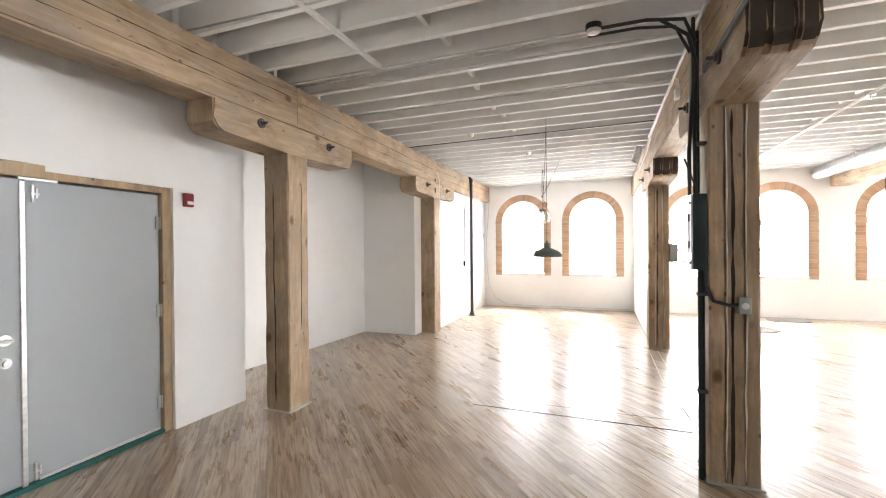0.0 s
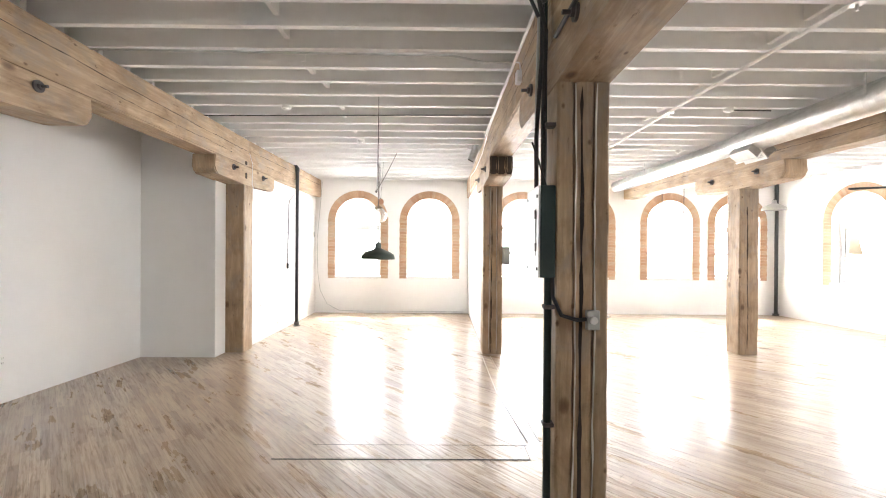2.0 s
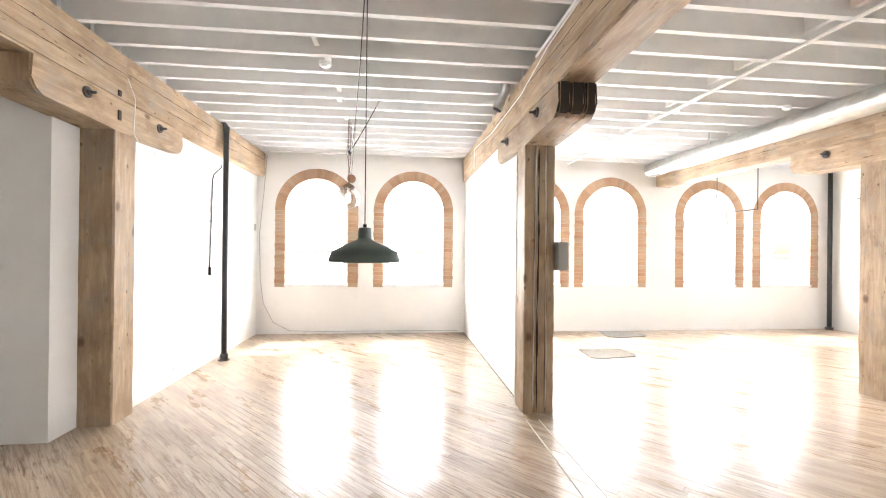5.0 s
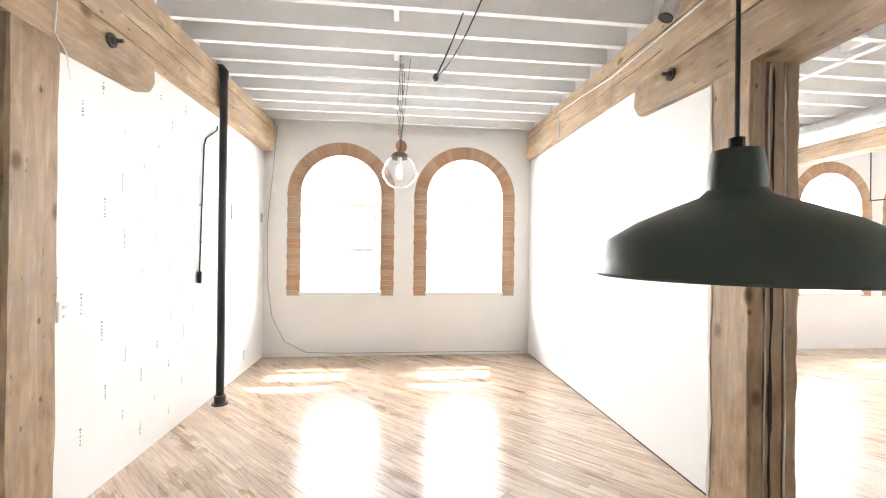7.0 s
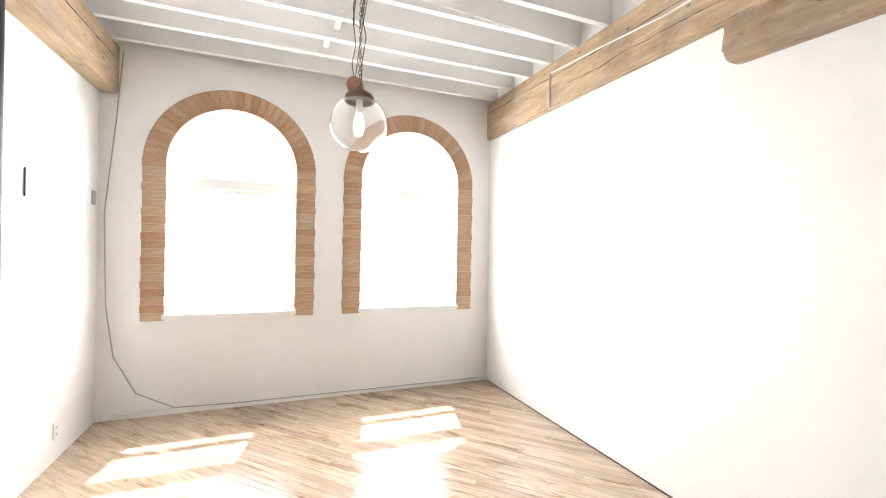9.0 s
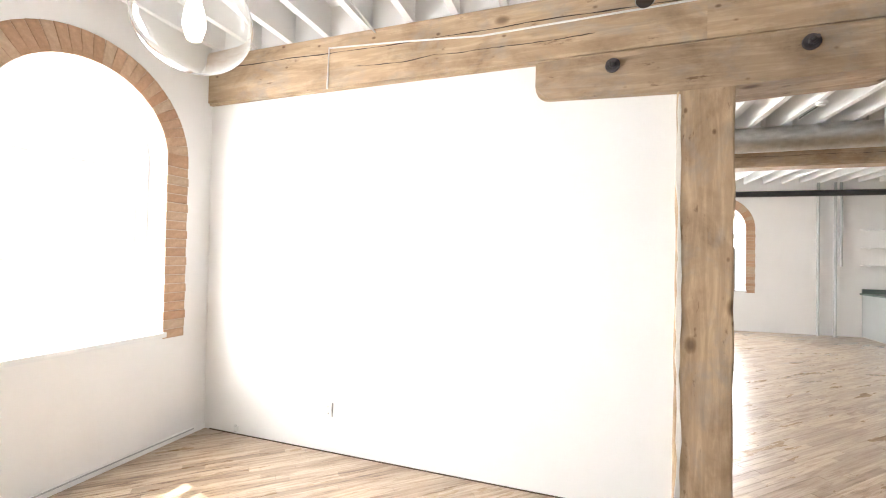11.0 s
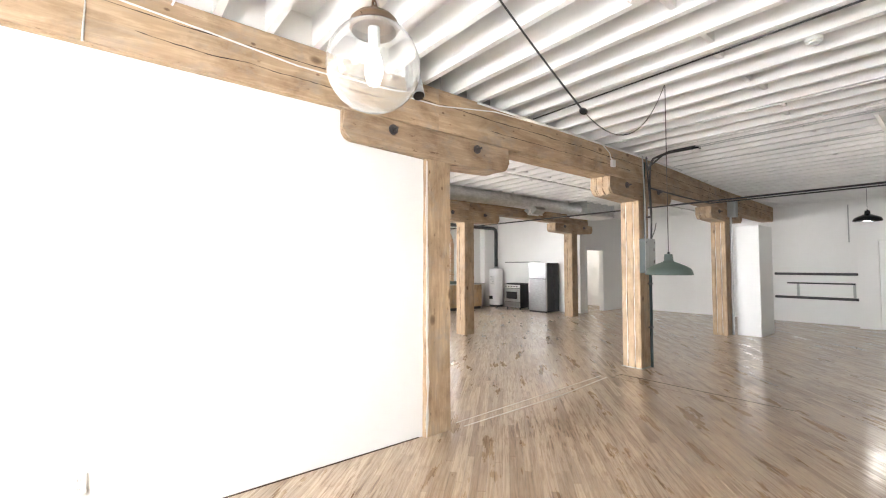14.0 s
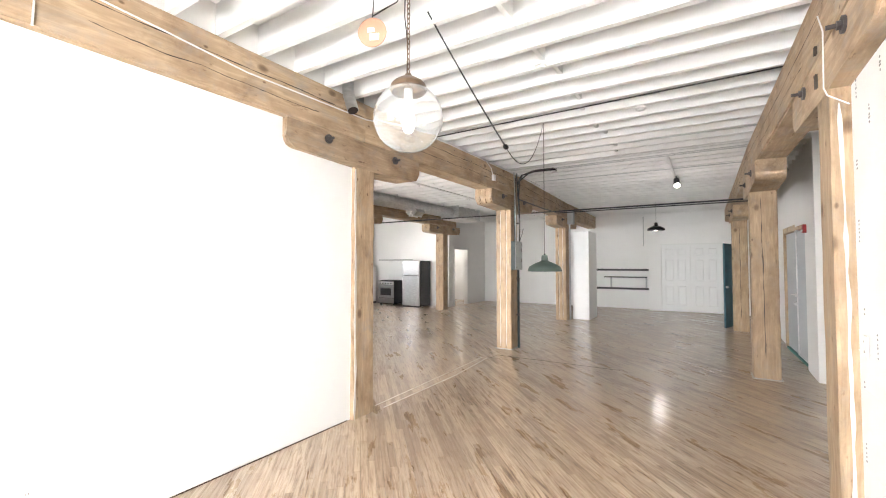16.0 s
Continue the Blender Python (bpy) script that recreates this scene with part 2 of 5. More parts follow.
def box(bm, x0, x1, y0, y1, z0, z1, bevel=0.0, seg=1):
    g = bmesh.ops.create_cube(bm, size=1.0)["verts"]
    for v in g:
        v.co = Vector((x0 + (v.co.x + 0.5) * (x1 - x0), y0 + (v.co.y + 0.5) * (y1 - y0), z0 + (v.co.z + 0.5) * (z1 - z0)))
    if bevel:
        es = list({e for v in g for e in v.link_edges})
        bmesh.ops.bevel(bm, geom=es, offset=bevel, segments=seg, profile=0.5, affect="EDGES")
    return bm


def boxes(*dims, bevel=0.0):
    bm = bmesh.new()
    for d in dims:
        box(bm, *d, bevel=bevel)
    return bm


def cyl(bm, a, b, r, seg=14, r2=None):
    a, b = Vector(a), Vector(b)
    d = b - a
    m = Matrix.Translation((a + b) / 2) @ d.to_track_quat("Z", "Y").to_matrix().to_4x4()
    bmesh.ops.create_cone(bm, cap_ends=True, segments=seg, radius1=r, radius2=r if r2 is None else r2, depth=d.length, matrix=m)
    return bm


def tube(bm, pts, r, seg=8):
    """A round tube through the points."""
    pts = [Vector(p) for p in pts]
    rings = []
    for i, p in enumerate(pts):
        d = (pts[min(i + 1, len(pts) - 1)] - pts[max(i - 1, 0)]).normalized()
        u = d.cross(Vector((0, 0, 1)) if abs(d.z) < 0.9 else Vector((1, 0, 0))).normalized()
        w = d.cross(u)
        rings.append([bm.verts.new(p + r * (math.cos(2 * math.pi * k / seg) * u + math.sin(2 * math.pi * k / seg) * w)) for k in range(seg)])
    # keep neighbouring rings from twisting
    for i in range(1, len(rings)):
        best = min(range(seg), key=lambda s: (rings[i][s].co - pts[i] - (rings[i - 1][0].co - pts[i - 1])).length)
        rings[i] = rings[i][best:] + rings[i][:best]
        q = rings[i]
        if (q[1].co - pts[i] - (rings[i - 1][1].co - pts[i - 1])).length > (q[-1].co - pts[i] - (rings[i - 1][1].co - pts[i - 1])).length:
            rings[i] = [q[0]] + q[:0:-1]
        for k in range(seg):
            bm.faces.new((rings[i - 1][k], rings[i - 1][(k + 1) % seg], rings[i][(k + 1) % seg], rings[i][k]))
    bm.faces.new(rings[0])
    bm.faces.new(rings[-1])
    return bm


def sag(a, b, drop, n=10):
    a, b = Vector(a), Vector(b)
    return [a.lerp(b, i / n) - Vector((0, 0, drop * 4 * (i / n) * (1 - i / n))) for i in range(n + 1)]


def lathe(bm, profile, seg=40, close=False):
    rings = []
    for r, z in profile:
        rings.append([bm.verts.new((r * math.cos(2 * math.pi * k / seg), r * math.sin(2 * math.pi * k / seg), z)) for k in range(seg)])
    for a, b in zip(rings, rings[1:]):
        for k in range(seg):
            bm.faces.new((a[k], a[(k + 1) % seg], b[(k + 1) % seg], b[k]))
    if close:
        bm.faces.new(rings[0])
        bm.faces.new(rings[-1])
    return bm


def prism(bm, pts, put, depth):
    """Extrude a 2D outline by depth; put(u, v, w) gives the place."""
    f = [bm.verts.new(put(u, v, 0.0)) for u, v in pts]
    g = [bm.verts.new(put(u, v, depth)) for u, v in pts]
    bm.faces.new(f)
    bm.faces.new(list(reversed(g)))
    for i in range(len(pts)):
        j = (i + 1) % len(pts)
        bm.faces.new((f[i], g[i], g[j], f[j]))
    return bm


def arc(cx, cz, r, a0, a1, n):
    return [(cx + r * math.cos(radians(a0 + (a1 - a0) * i / n)), cz + r * math.sin(radians(a0 + (a1 - a0) * i / n))) for i in range(n + 1)]


CEIL_Z, JOIST_Z, BEAM_Z, N_Y = 3.56, 3.31, 2.87, 11.37
SILL_Z, SPRING_Z, HALF = 0.91, 2.295, 0.56

# ---------------------------------------------------------------- walls
def wall(name, a, b, thick, label, openings=(), z1=CEIL_Z, material=WHITE, z0=0.0):
    """A wall whose room face runs from a to b in plan; it thickens to the right of that way.
    openings: (centre along, half width, sill, spring or head, arched)."""
    ax, ay = a
    dx, dy = b[0] - ax, b[1] - ay
    length = math.hypot(dx, dy)
    ux, uy = dx / length, dy / length
    put = lambda u, v, w: (ax + ux * u + uy * w, ay + uy * u - ux * w, v)
    bm = bmesh.new()
    at = 0.0
    for c, h, sill, head, arched in sorted(openings):
        prism(bm, [(at, z0), (c - h, z0), (c - h, z1), (at, z1)], put, thick)
        if sill > z0:
            prism(bm, [(c - h, z0), (c + h, z0), (c + h, sill), (c - h, sill)], put, thick)
        if arched:
            top = arc(c, head, h, 180, 0, 24)
            for p, q in zip(top, top[1:]):
                prism(bm, [p, q, (q[0], z1), (p[0], z1)], put, thick)
        else:
            prism(bm, [(c - h, head), (c + h, head), (c + h, z1), (c - h, z1)], put, thick)
        at = c + h
    prism(bm, [(at, z0), (length, z0), (length, z1), (at, z1)], put, thick)
    ob = part(name, bm, material)
    return tagged(ob, label, "wall", kind="structure"), put


N_WINDOWS = [-2.035, -0.255, 2.05, 3.65, 5.77, 7.47]
E_A, E_B = (8.47, 11.37), (9.66, -2.4)
E_LEN = math.hypot(E_B[0] - E_A[0], E_B[1] - E_A[1])
E_WINDOWS = [1.91, 6.05, 10.78]
nwall, n_put = wall("wall_north", (-5.0, N_Y), (9.3, N_Y), -0.42, "white painted masonry wall with arched windows",
                    [(c + 5.0, HALF, SILL_Z, SPRING_Z, True) for c in N_WINDOWS])
ewall, e_put = wall("wall_east", E_A, E_B, -0.42, "white painted masonry wall with arched windows",
                    [(c, HALF, SILL_Z, SPRING_Z, True) for c in E_WINDOWS])
wall("wall_block", (-3.10, 7.62), (-3.10, N_Y), -0.2, "rough white painted block wall", material=ROUGHWHITE)
bm = bmesh.new()
rk_ = random.Random(11)
for row_ in range(15):
    for col_ in range(9):
        if rk_.random() < 0.75:
            yy, zz = 7.75 + col_ * 0.40 + (row_ % 2) * 0.2 + rk_.uniform(-0.03, 0.03), 0.15 + row_ * 0.195
            if yy < 9.5 and zz < 2.8:
                for q in range(rk_.randint(2, 6)):
                    z0_ = zz + q * 0.022 + rk_.uniform(-0.004, 0.004)
                    w_ = rk_.uniform(0.003, 0.011)
                    prism(bm, [(yy - w_, z0_), (yy + w_, z0_ + 0.003), (yy + w_ * 0.6, z0_ + 0.012), (yy - w_, z0_ + 0.009)], lambda u, v, w: (-3.1 + 0.0015 - w, u, v), 0.003)
PITS = painted("grey_block_pits", (0.25, 0.245, 0.24), 0.9)
pits = part("block_pits", bm, PITS, bpy.data.objects["wall_block"])
tagged(pits, kind="stuff")
bm = bmesh.new()
for row_ in range(15):
    box(bm, -3.1005, -3.0988, 7.63, N_Y - 0.01, 0.12 + row_ * 0.2, 0.1225 + row_ * 0.2)
part("mortar_lines", bm, ROUGHWHITE, bpy.data.objects["wall_block"])
wall("wall_alcove_north", (-4.75, 7.06), (-3.29, 7.06), -0.5, "smooth white plasterboard alcove wall")
wall("wall_alcove_west", (-4.62, 3.1), (-4.38, 7.06), -0.2, "smooth white plasterboard alcove wall")
wall("wall_door", (-3.80, -5.3), (-3.64, 3.40), -0.98, "smooth white plasterboard wall with a double door", [(6.89, 1.02, 0.0, 2.20, False)])
wall("wall_south", (9.9, -5.3), (-4.9, -5.3), -0.2, "plain white painted back wall")
wall("wall_kitchen", (9.75, -2.36), (5.745, -2.36), -0.14, "plain white painted kitchen wall")
wall("wall_corridor", (5.60, -2.36), (5.60, -5.3), -0.14, "white painted wall with a doorway", [(0.88, 0.5, 0.0, 2.12, False)])
wall("wall_corridor_back", (7.4, -2.5), (7.4, -5.3), -0.1, "white wall of the small back room")
wall("wall_partition", (0.72, N_Y), (0.72, 7.62), -0.16, "smooth white plasterboard partition wall")

# closet box with its door opening
wall("wall_closet", (-0.74, -4.93), (-3.75, -4.93), -0.1, "white boxed-in closet wall", [(1.23, 0.85, 0.0, 2.2, False)], z1=2.84)
wall("wall_closet_side", (-0.74, -5.3), (-0.74, -5.03), -0.1, "white boxed-in closet side", z1=2.84)
tagged(part("ledge", boxes((-3.7, -0.74, -5.3, -4.92, 2.84, 2.90)), WHITE), "white closet top ledge", "ledge", kind="structure")

# floor gaps and ceiling
tagged(part("floor", boxes((-5.0, 10.2, -5.6, 11.8, -0.25, -0.012)), SUBFLOOR), "varnished diagonal hardwood strip floor", "floor", kind="structure")
FLOOR = bpy.data.objects["floor"]

bm = bmesh.new()
box(bm, -5.0, 10.2, -5.6, 11.8, CEIL_Z, CEIL_Z + 0.12)
spans = [(-5.0, -3.12), (-3.2, 0.90), (0.78, 4.95), (4.75, 10.2)]
y = -5.25
row = 0
while y < 11.3:
    for s, (x0, x1) in enumerate(spans):
        off = (s % 2) * 0.055 + random.uniform(-0.012, 0.012)
        box(bm, x0, x1, y + off - 0.026, y + off + 0.026, JOIST_Z + random.uniform(-0.004, 0.004), CEIL_Z + 0.01)
    for xb in (-1.27 + 0.05 * (row % 2), 2.75, 6.9):
        if row % 3:
            box(bm, xb - 0.02, xb + 0.02, y + 0.03, y + 0.33, JOIST_Z + 0.05, JOIST_Z + 0.19)
    y += 0.357
    row += 1
tagged(part("ceiling", bm, CEIL), "white painted open joist ceiling", "ceiling", kind="structure")

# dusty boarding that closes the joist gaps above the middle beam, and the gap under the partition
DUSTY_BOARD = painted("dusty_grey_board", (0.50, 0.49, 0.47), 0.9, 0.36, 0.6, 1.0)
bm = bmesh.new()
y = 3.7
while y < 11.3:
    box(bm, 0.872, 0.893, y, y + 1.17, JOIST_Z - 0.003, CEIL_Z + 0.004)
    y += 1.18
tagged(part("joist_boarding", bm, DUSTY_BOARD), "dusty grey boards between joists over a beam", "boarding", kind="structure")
tagged(part("floor_gap", boxes((0.714, 0.7185, 7.7, 11.3, 0.0, 0.009)), SUBFLOOR), "dark open joint under the partition", "joint", kind="structure")

# ---------------------------------------------------------------- windows
def window(name, put, c, label, light=1.0, deep=0.20):
    """Arched brick surround, reveal, white frame, sash and panes, all set on the wall's own plan."""
    w = tagged(new(name), label, "window", kind="structure")
    w.matrix_basis = pose(*put(c, 0, 0))
    base = Vector(put(c, 0, 0))
    o = Vector(put(c, 0, 0))
    ex = (Vector(put(c + 1, 0, 0)) - o)
    ew = (Vector(put(c, 0, 1)) - o)
    loc = lambda u, v, d: tuple(ex * u + ew * d * OUT + Vector((0, 0, v)))
    OUT = -1.0
    ring = lambda r0, r1, n=28: (arc(0, SPRING_Z, r1, 180, 0, n), arc(0, SPRING_Z, r0, 180, 0, n))
    # mortar bed behind the bricks
    bm = bmesh.new()
    bed = lambda pts: prism(bm, pts, lambda u, v, d: loc(u, v, d), -0.003)
    outer, inner = ring(HALF + 0.002, HALF + 0.185)
    for i in range(len(outer) - 1):
        bed([outer[i], outer[i + 1], inner[i + 1], inner[i]])
    for s in (-1, 1):
        x0, x1 = sorted((s * (HALF + 0.002), s * (HALF + 0.185)))
        bed([(x0, 0.86), (x1, 0.86), (x1, SPRING_Z), (x0, SPRING_Z)])
    part("mortar_bed", bm, MORTAR, w)
    # bricks
    rot = math.atan2(ex.y, ex.x)
    k = 0
    z = 0.862
    while z < SPRING_Z - 0.03:
        for s in (-1, 1):
            b = new("brick", BRICK_MESH[k % 3])
            b.parent = w
            p = loc(s * (HALF + 0.0935 + 0.002 * ((k * 7) % 3 - 1)), z + 0.034, -0.001)
            b.matrix_basis = Matrix.Translation(p) @ Matrix.Rotation(rot, 4, "Z")
            k += 1
        z += 0.0735
    n = 30
    for i in range(n):
        a = radians(180 * (i + 0.5) / n)
        b = new("brick", VOUSSOIR)
        b.parent = w
        p = loc((HALF + 0.094) * math.cos(a), SPRING_Z + (HALF + 0.094) * math.sin(a), -0.001)
        b.matrix_basis = Matrix.Translation(p) @ Matrix.Rotation(rot, 4, "Z") @ Matrix.Rotation(-a, 4, "Y")
    # frame
    bm = bmesh.new()
    fr = lambda pts, d0, d: prism(bm, pts, lambda u, v, t: loc(u, v, d0 + t), d)
    t = 0.065
    outer, inner = ring(HALF - t, HALF - 0.002)
    for i in range(len(outer) - 1):
        fr([outer[i], outer[i + 1], inner[i + 1], inner[i]], deep, 0.09)
    for s in (-1, 1):
        x0, x1 = sorted((s * (HALF - t), s * (HALF - 0.002)))
        fr([(x0, SILL_Z), (x1, SILL_Z), (x1, SPRING_Z), (x0, SPRING_Z)], deep, 0.09)
    fr([(-HALF + t, 2.12), (HALF - t, 2.12), (HALF - t, 2.21), (-HALF + t, 2.21)], deep - 0.012, 0.10)
    part("window_frame", bm, TRIM, w)
    bm = bmesh.new()
    a, bb = HALF - t, HALF - t - 0.05
    for z0, z1, d0 in ((SILL_Z + 0.02, 1.53, deep + 0.015), (1.50, 2.12, deep + 0.045)):
        fr([(-a, z0), (-bb, z0), (-bb, z1), (-a, z1)], d0, 0.035)
        fr([(bb, z0), (a, z0), (a, z1), (bb, z1)], d0, 0.035)
        fr([(-bb, z0), (bb, z0), (bb, z0 + 0.05), (-bb, z0 + 0.05)], d0, 0.035)
        fr([(-bb, z1 - 0.045), (bb, z1 - 0.045), (bb, z1), (-bb, z1)], d0, 0.035)
    part("sash", bm, TRIM, w)
    for z0, z1, d0 in ((SILL_Z + 0.05, 1.5, deep + 0.03), (1.54, 2.09, deep + 0.06)):
        bm = bmesh.new()
        fr([(-bb - 0.01, z0), (bb + 0.01, z0), (bb + 0.01, z1), (-bb - 0.01, z1)], d0, 0.004)
        part("pane", bm, GLASS, w).visible_shadow = False
    bm = bmesh.new()
    fr([(-a, 2.20)] + arc(0, SPRING_Z, a, 180, 0, 24) + [(a, 2.20)], deep + 0.04, 0.004)
    part("pane", bm, GLASS, w).visible_shadow = False
    bm = bmesh.new()
    fr([(-HALF - 0.015, SILL_Z - 0.035), (HALF + 0.015, SILL_Z - 0.035), (HALF + 0.015, SILL_Z + 0.004), (-HALF - 0.015, SILL_Z + 0.004)], -0.03, 0.032)
    fr([(-HALF + 0.003, SILL_Z), (HALF - 0.003, SILL_Z), (HALF - 0.003, SILL_Z + 0.004), (-HALF + 0.003, SILL_Z + 0.004)], 0.003, deep)
    part("window_sill", bm, TRIM, w)
    # sky light in the opening
    lamp = new("window_skylight", bpy.data.lights.new("window_skylight", "AREA"))
    lamp.data.shape, lamp.data.size, lamp.data.size_y = "RECTANGLE", 2.3, 3.0
    lamp.data.energy, lamp.data.color = WINDOW_LIGHT * light, (0.97, 0.985, 1.0)
    eye = base + Vector(loc(0, 2.35, 1.25))
    lamp.matrix_world = look(eye, base + Vector(loc(0, 1.55, -1.4)))
    return w


def brick_data(name, w, h, d, taper=0.0):
    bm = bmesh.new()
    box(bm, -w / 2, w / 2, -d / 2, d / 2, -h / 2, h / 2)
    for v in bm.verts:
        if taper and v.co.x > 0:
            v.co.z *= 1 + taper
        v.co += Vector((random.uniform(-1, 1), 0, random.uniform(-1, 1))) * 0.002
    bmesh.ops.bevel(bm, geom=bm.edges[:], offset=0.003, segments=1, affect="EDGES")
    bmesh.ops.recalc_face_normals(bm, faces=bm.faces)
    me = bpy.data.meshes.new(name)
    bm.to_mesh(me)
    bm.free()
    me.materials.append(BRICK)
    return me


BRICK_MESH = [brick_data("brick", 0.186 + dw, 0.066, 0.016) for dw in (0.0, -0.008, 0.006)]
VOUSSOIR = brick_data("voussoir", 0.184, 0.061, 0.016, 0.22)
for i, c in enumerate(N_WINDOWS):
    window("window_%d" % (i + 1), n_put, c + 5.0, "arched white sash window in an orange brick surround")
for i, c in enumerate(E_WINDOWS):
    window("window_%d" % (i + 7), e_put, c, "arched white sash window in an orange brick surround", (0.75, 1.1, 1.2)[i])

# baseboards and dark joints where floor meets wall
tagged(part("baseboard", boxes((-3.10, 0.72, N_Y - 0.012, N_Y - 0.001, 0.0, 0.05), (0.88, 8.46, N_Y - 0.012, N_Y - 0.001, 0.0, 0.05)), WHITE), "low white painted baseboard", "baseboard", kind="structure")

# ---------------------------------------------------------------- timber frame
COLS = {"L2": (-3.16, 7.51), "L1": (-3.08, 3.42), "L0": (-3.07, -1.37), "R2": (0.825, 7.505), "R1": (0.825, 3.405), "R0": (1.09, -1.15),
        "E2": (4.82, 7.52), "E1": (4.90, 3.39), "E0": (5.37, -1.5)}
CW = 0.152
POST_TOP = 2.59


def post_mesh(seed):
    """Square post with chamfered, worn arrises that wander a little."""
    rnd = random.Random(seed)
    bm = bmesh.new()
    n, rings = 14, []
    for i in range(n + 1):
        z = POST_TOP * i / n
        c = 0.013 + rnd.uniform(-0.004, 0.006)
        w = CW + rnd.uniform(-0.0025, 0.0025)
        pts = [(-w, -w + c), (-w + c, -w), (w - c, -w), (w, -w + c), (w, w - c), (w - c, w), (-w + c, w), (-w, w - c)]
        rings.append([bm.verts.new((px, py, z)) for px, py in pts])
    for p, q in zip(rings, rings[1:]):
        for k in range(8):
            bm.faces.new((p[k], p[(k + 1) % 8], q[(k + 1) % 8], q[k]))
    bm.faces.new(rings[0])
    bm.faces.new(rings[-1])
    return bm


def corbel_mesh(x0=-0.156, x1=0.156, reach=1.0, worn=0.014):
    """Long bolster: nearly flat underside, rounded lower ends, south end of its own material."""
    bm = bmesh.new()
    L, top, low, r = reach, BEAM_Z, POST_TOP, 0.095
    end = low + 0.028
    half = [(CW + 0.01, low), (L - r, end)] + [(L - r + r * math.sin(radians(a)), end + r - r * math.cos(radians(a))) for a in (18, 36, 54, 72, 90)] + [(L, top)]
    pts = half + [(-u, v) for u, v in reversed(half)]
    prism(bm, pts, lambda u, v, d: (x0 + d, u, v), x1 - x0)
    es = [e for e in bm.edges if abs(e.verts[0].co.x - e.verts[1].co.x) < 1e-5 and min(v.co.z for v in e.verts) < top - 0.01]
    bmesh.ops.bevel(bm, geom=es, offset=worn, segments=2, affect="EDGES")
    bmesh.ops.recalc_face_normals(bm, faces=bm.faces)
    for f in bm.faces:
        c = f.calc_center_median()
        if c.y < 0.06 - L and f.normal.y < -0.55:
            f.material_index = 1
    return bm


def ply_mesh(seed, x0, x1):
    """One sawn plank of a built-up post, its arrises worn round and wandering."""
    rnd = random.Random(seed)
    bm = bmesh.new()
    n, rings = 22, []
    for i in range(n + 1):
        z = POST_TOP * i / n
        c = 0.012 + rnd.uniform(-0.004, 0.006)
        w = CW + rnd.uniform(-0.005, 0.003)
        a, b = x0 + rnd.uniform(0, 0.003), x1 - rnd.uniform(0, 0.003)
        pts = [(a, -w + c), (a + 0.3 * c, -w + 0.3 * c), (a + c, -w), (b - c, -w), (b - 0.3 * c, -w + 0.3 * c), (b, -w + c),
               (b, w - c), (b - 0.3 * c, w - 0.3 * c), (b - c, w), (a + c, w), (a + 0.3 * c, w - 0.3 * c), (a, w - c)]
        rings.append([bm.verts.new((px, py, z)) for px, py in pts])
    for p, q in zip(rings, rings[1:]):
        for k in range(12):
            bm.faces.new((p[k], p[(k + 1) % 12], q[(k + 1) % 12], q[k]))
    bm.faces.new(rings[0])
    bm.faces.new(rings[-1])
    return bm


def bolt(parent, x, y, z, sx):
    bm = bmesh.new()
    cyl(bm, (x, y, z), (x + sx * 0.016, y, z), 0.044, 16)
    cyl(bm, (x + sx * 0.014, y, z), (x + sx * 0.034, y, z), 0.024, 6)
    cyl(bm, (x + sx * 0.03, y, z), (x + sx * 0.075, y, z), 0.012, 10)
    part("bolt", bm, IRON, parent, "dark iron bolt and washer")


def crack_line(parent, face, u0, z0, z1, wide, seed, material, name, label):
    """A thin wandering strip on a post's face: a drying check or a line of old paint."""
    rnd = random.Random(seed)
    bm = bmesh.new()
    n, prev = 26, None
    u = u0
    for i in range(n + 1):
        z = z0 + (z1 - z0) * i / n
        u += rnd.uniform(-0.004, 0.004)
        w = wide * (0.35 + rnd.random()) * (0.3 if i in (0, n) else 1)
        d = CW + 0.0035
        put = {"S": lambda a: (a, -d, z), "N": lambda a: (a, d, z), "W": lambda a: (-d, a, z), "E": lambda a: (d, a, z)}[face]
        a, b = bm.verts.new(put(u - w)), bm.verts.new(put(u + w))
        if prev:
            bm.faces.new((prev[0], prev[1], b, a))
        prev = (a, b)
    r = bmesh.ops.extrude_face_region(bm, geom=bm.faces[:])
    inward = {"S": (0, 1, 0), "N": (0, -1, 0), "W": (1, 0, 0), "E": (-1, 0, 0)}[face]
    for v in r["geom"]:
        if isinstance(v, bmesh.types.BMVert):
            v.co += Vector(inward) * 0.006
    part(name, bm, material, parent, label)


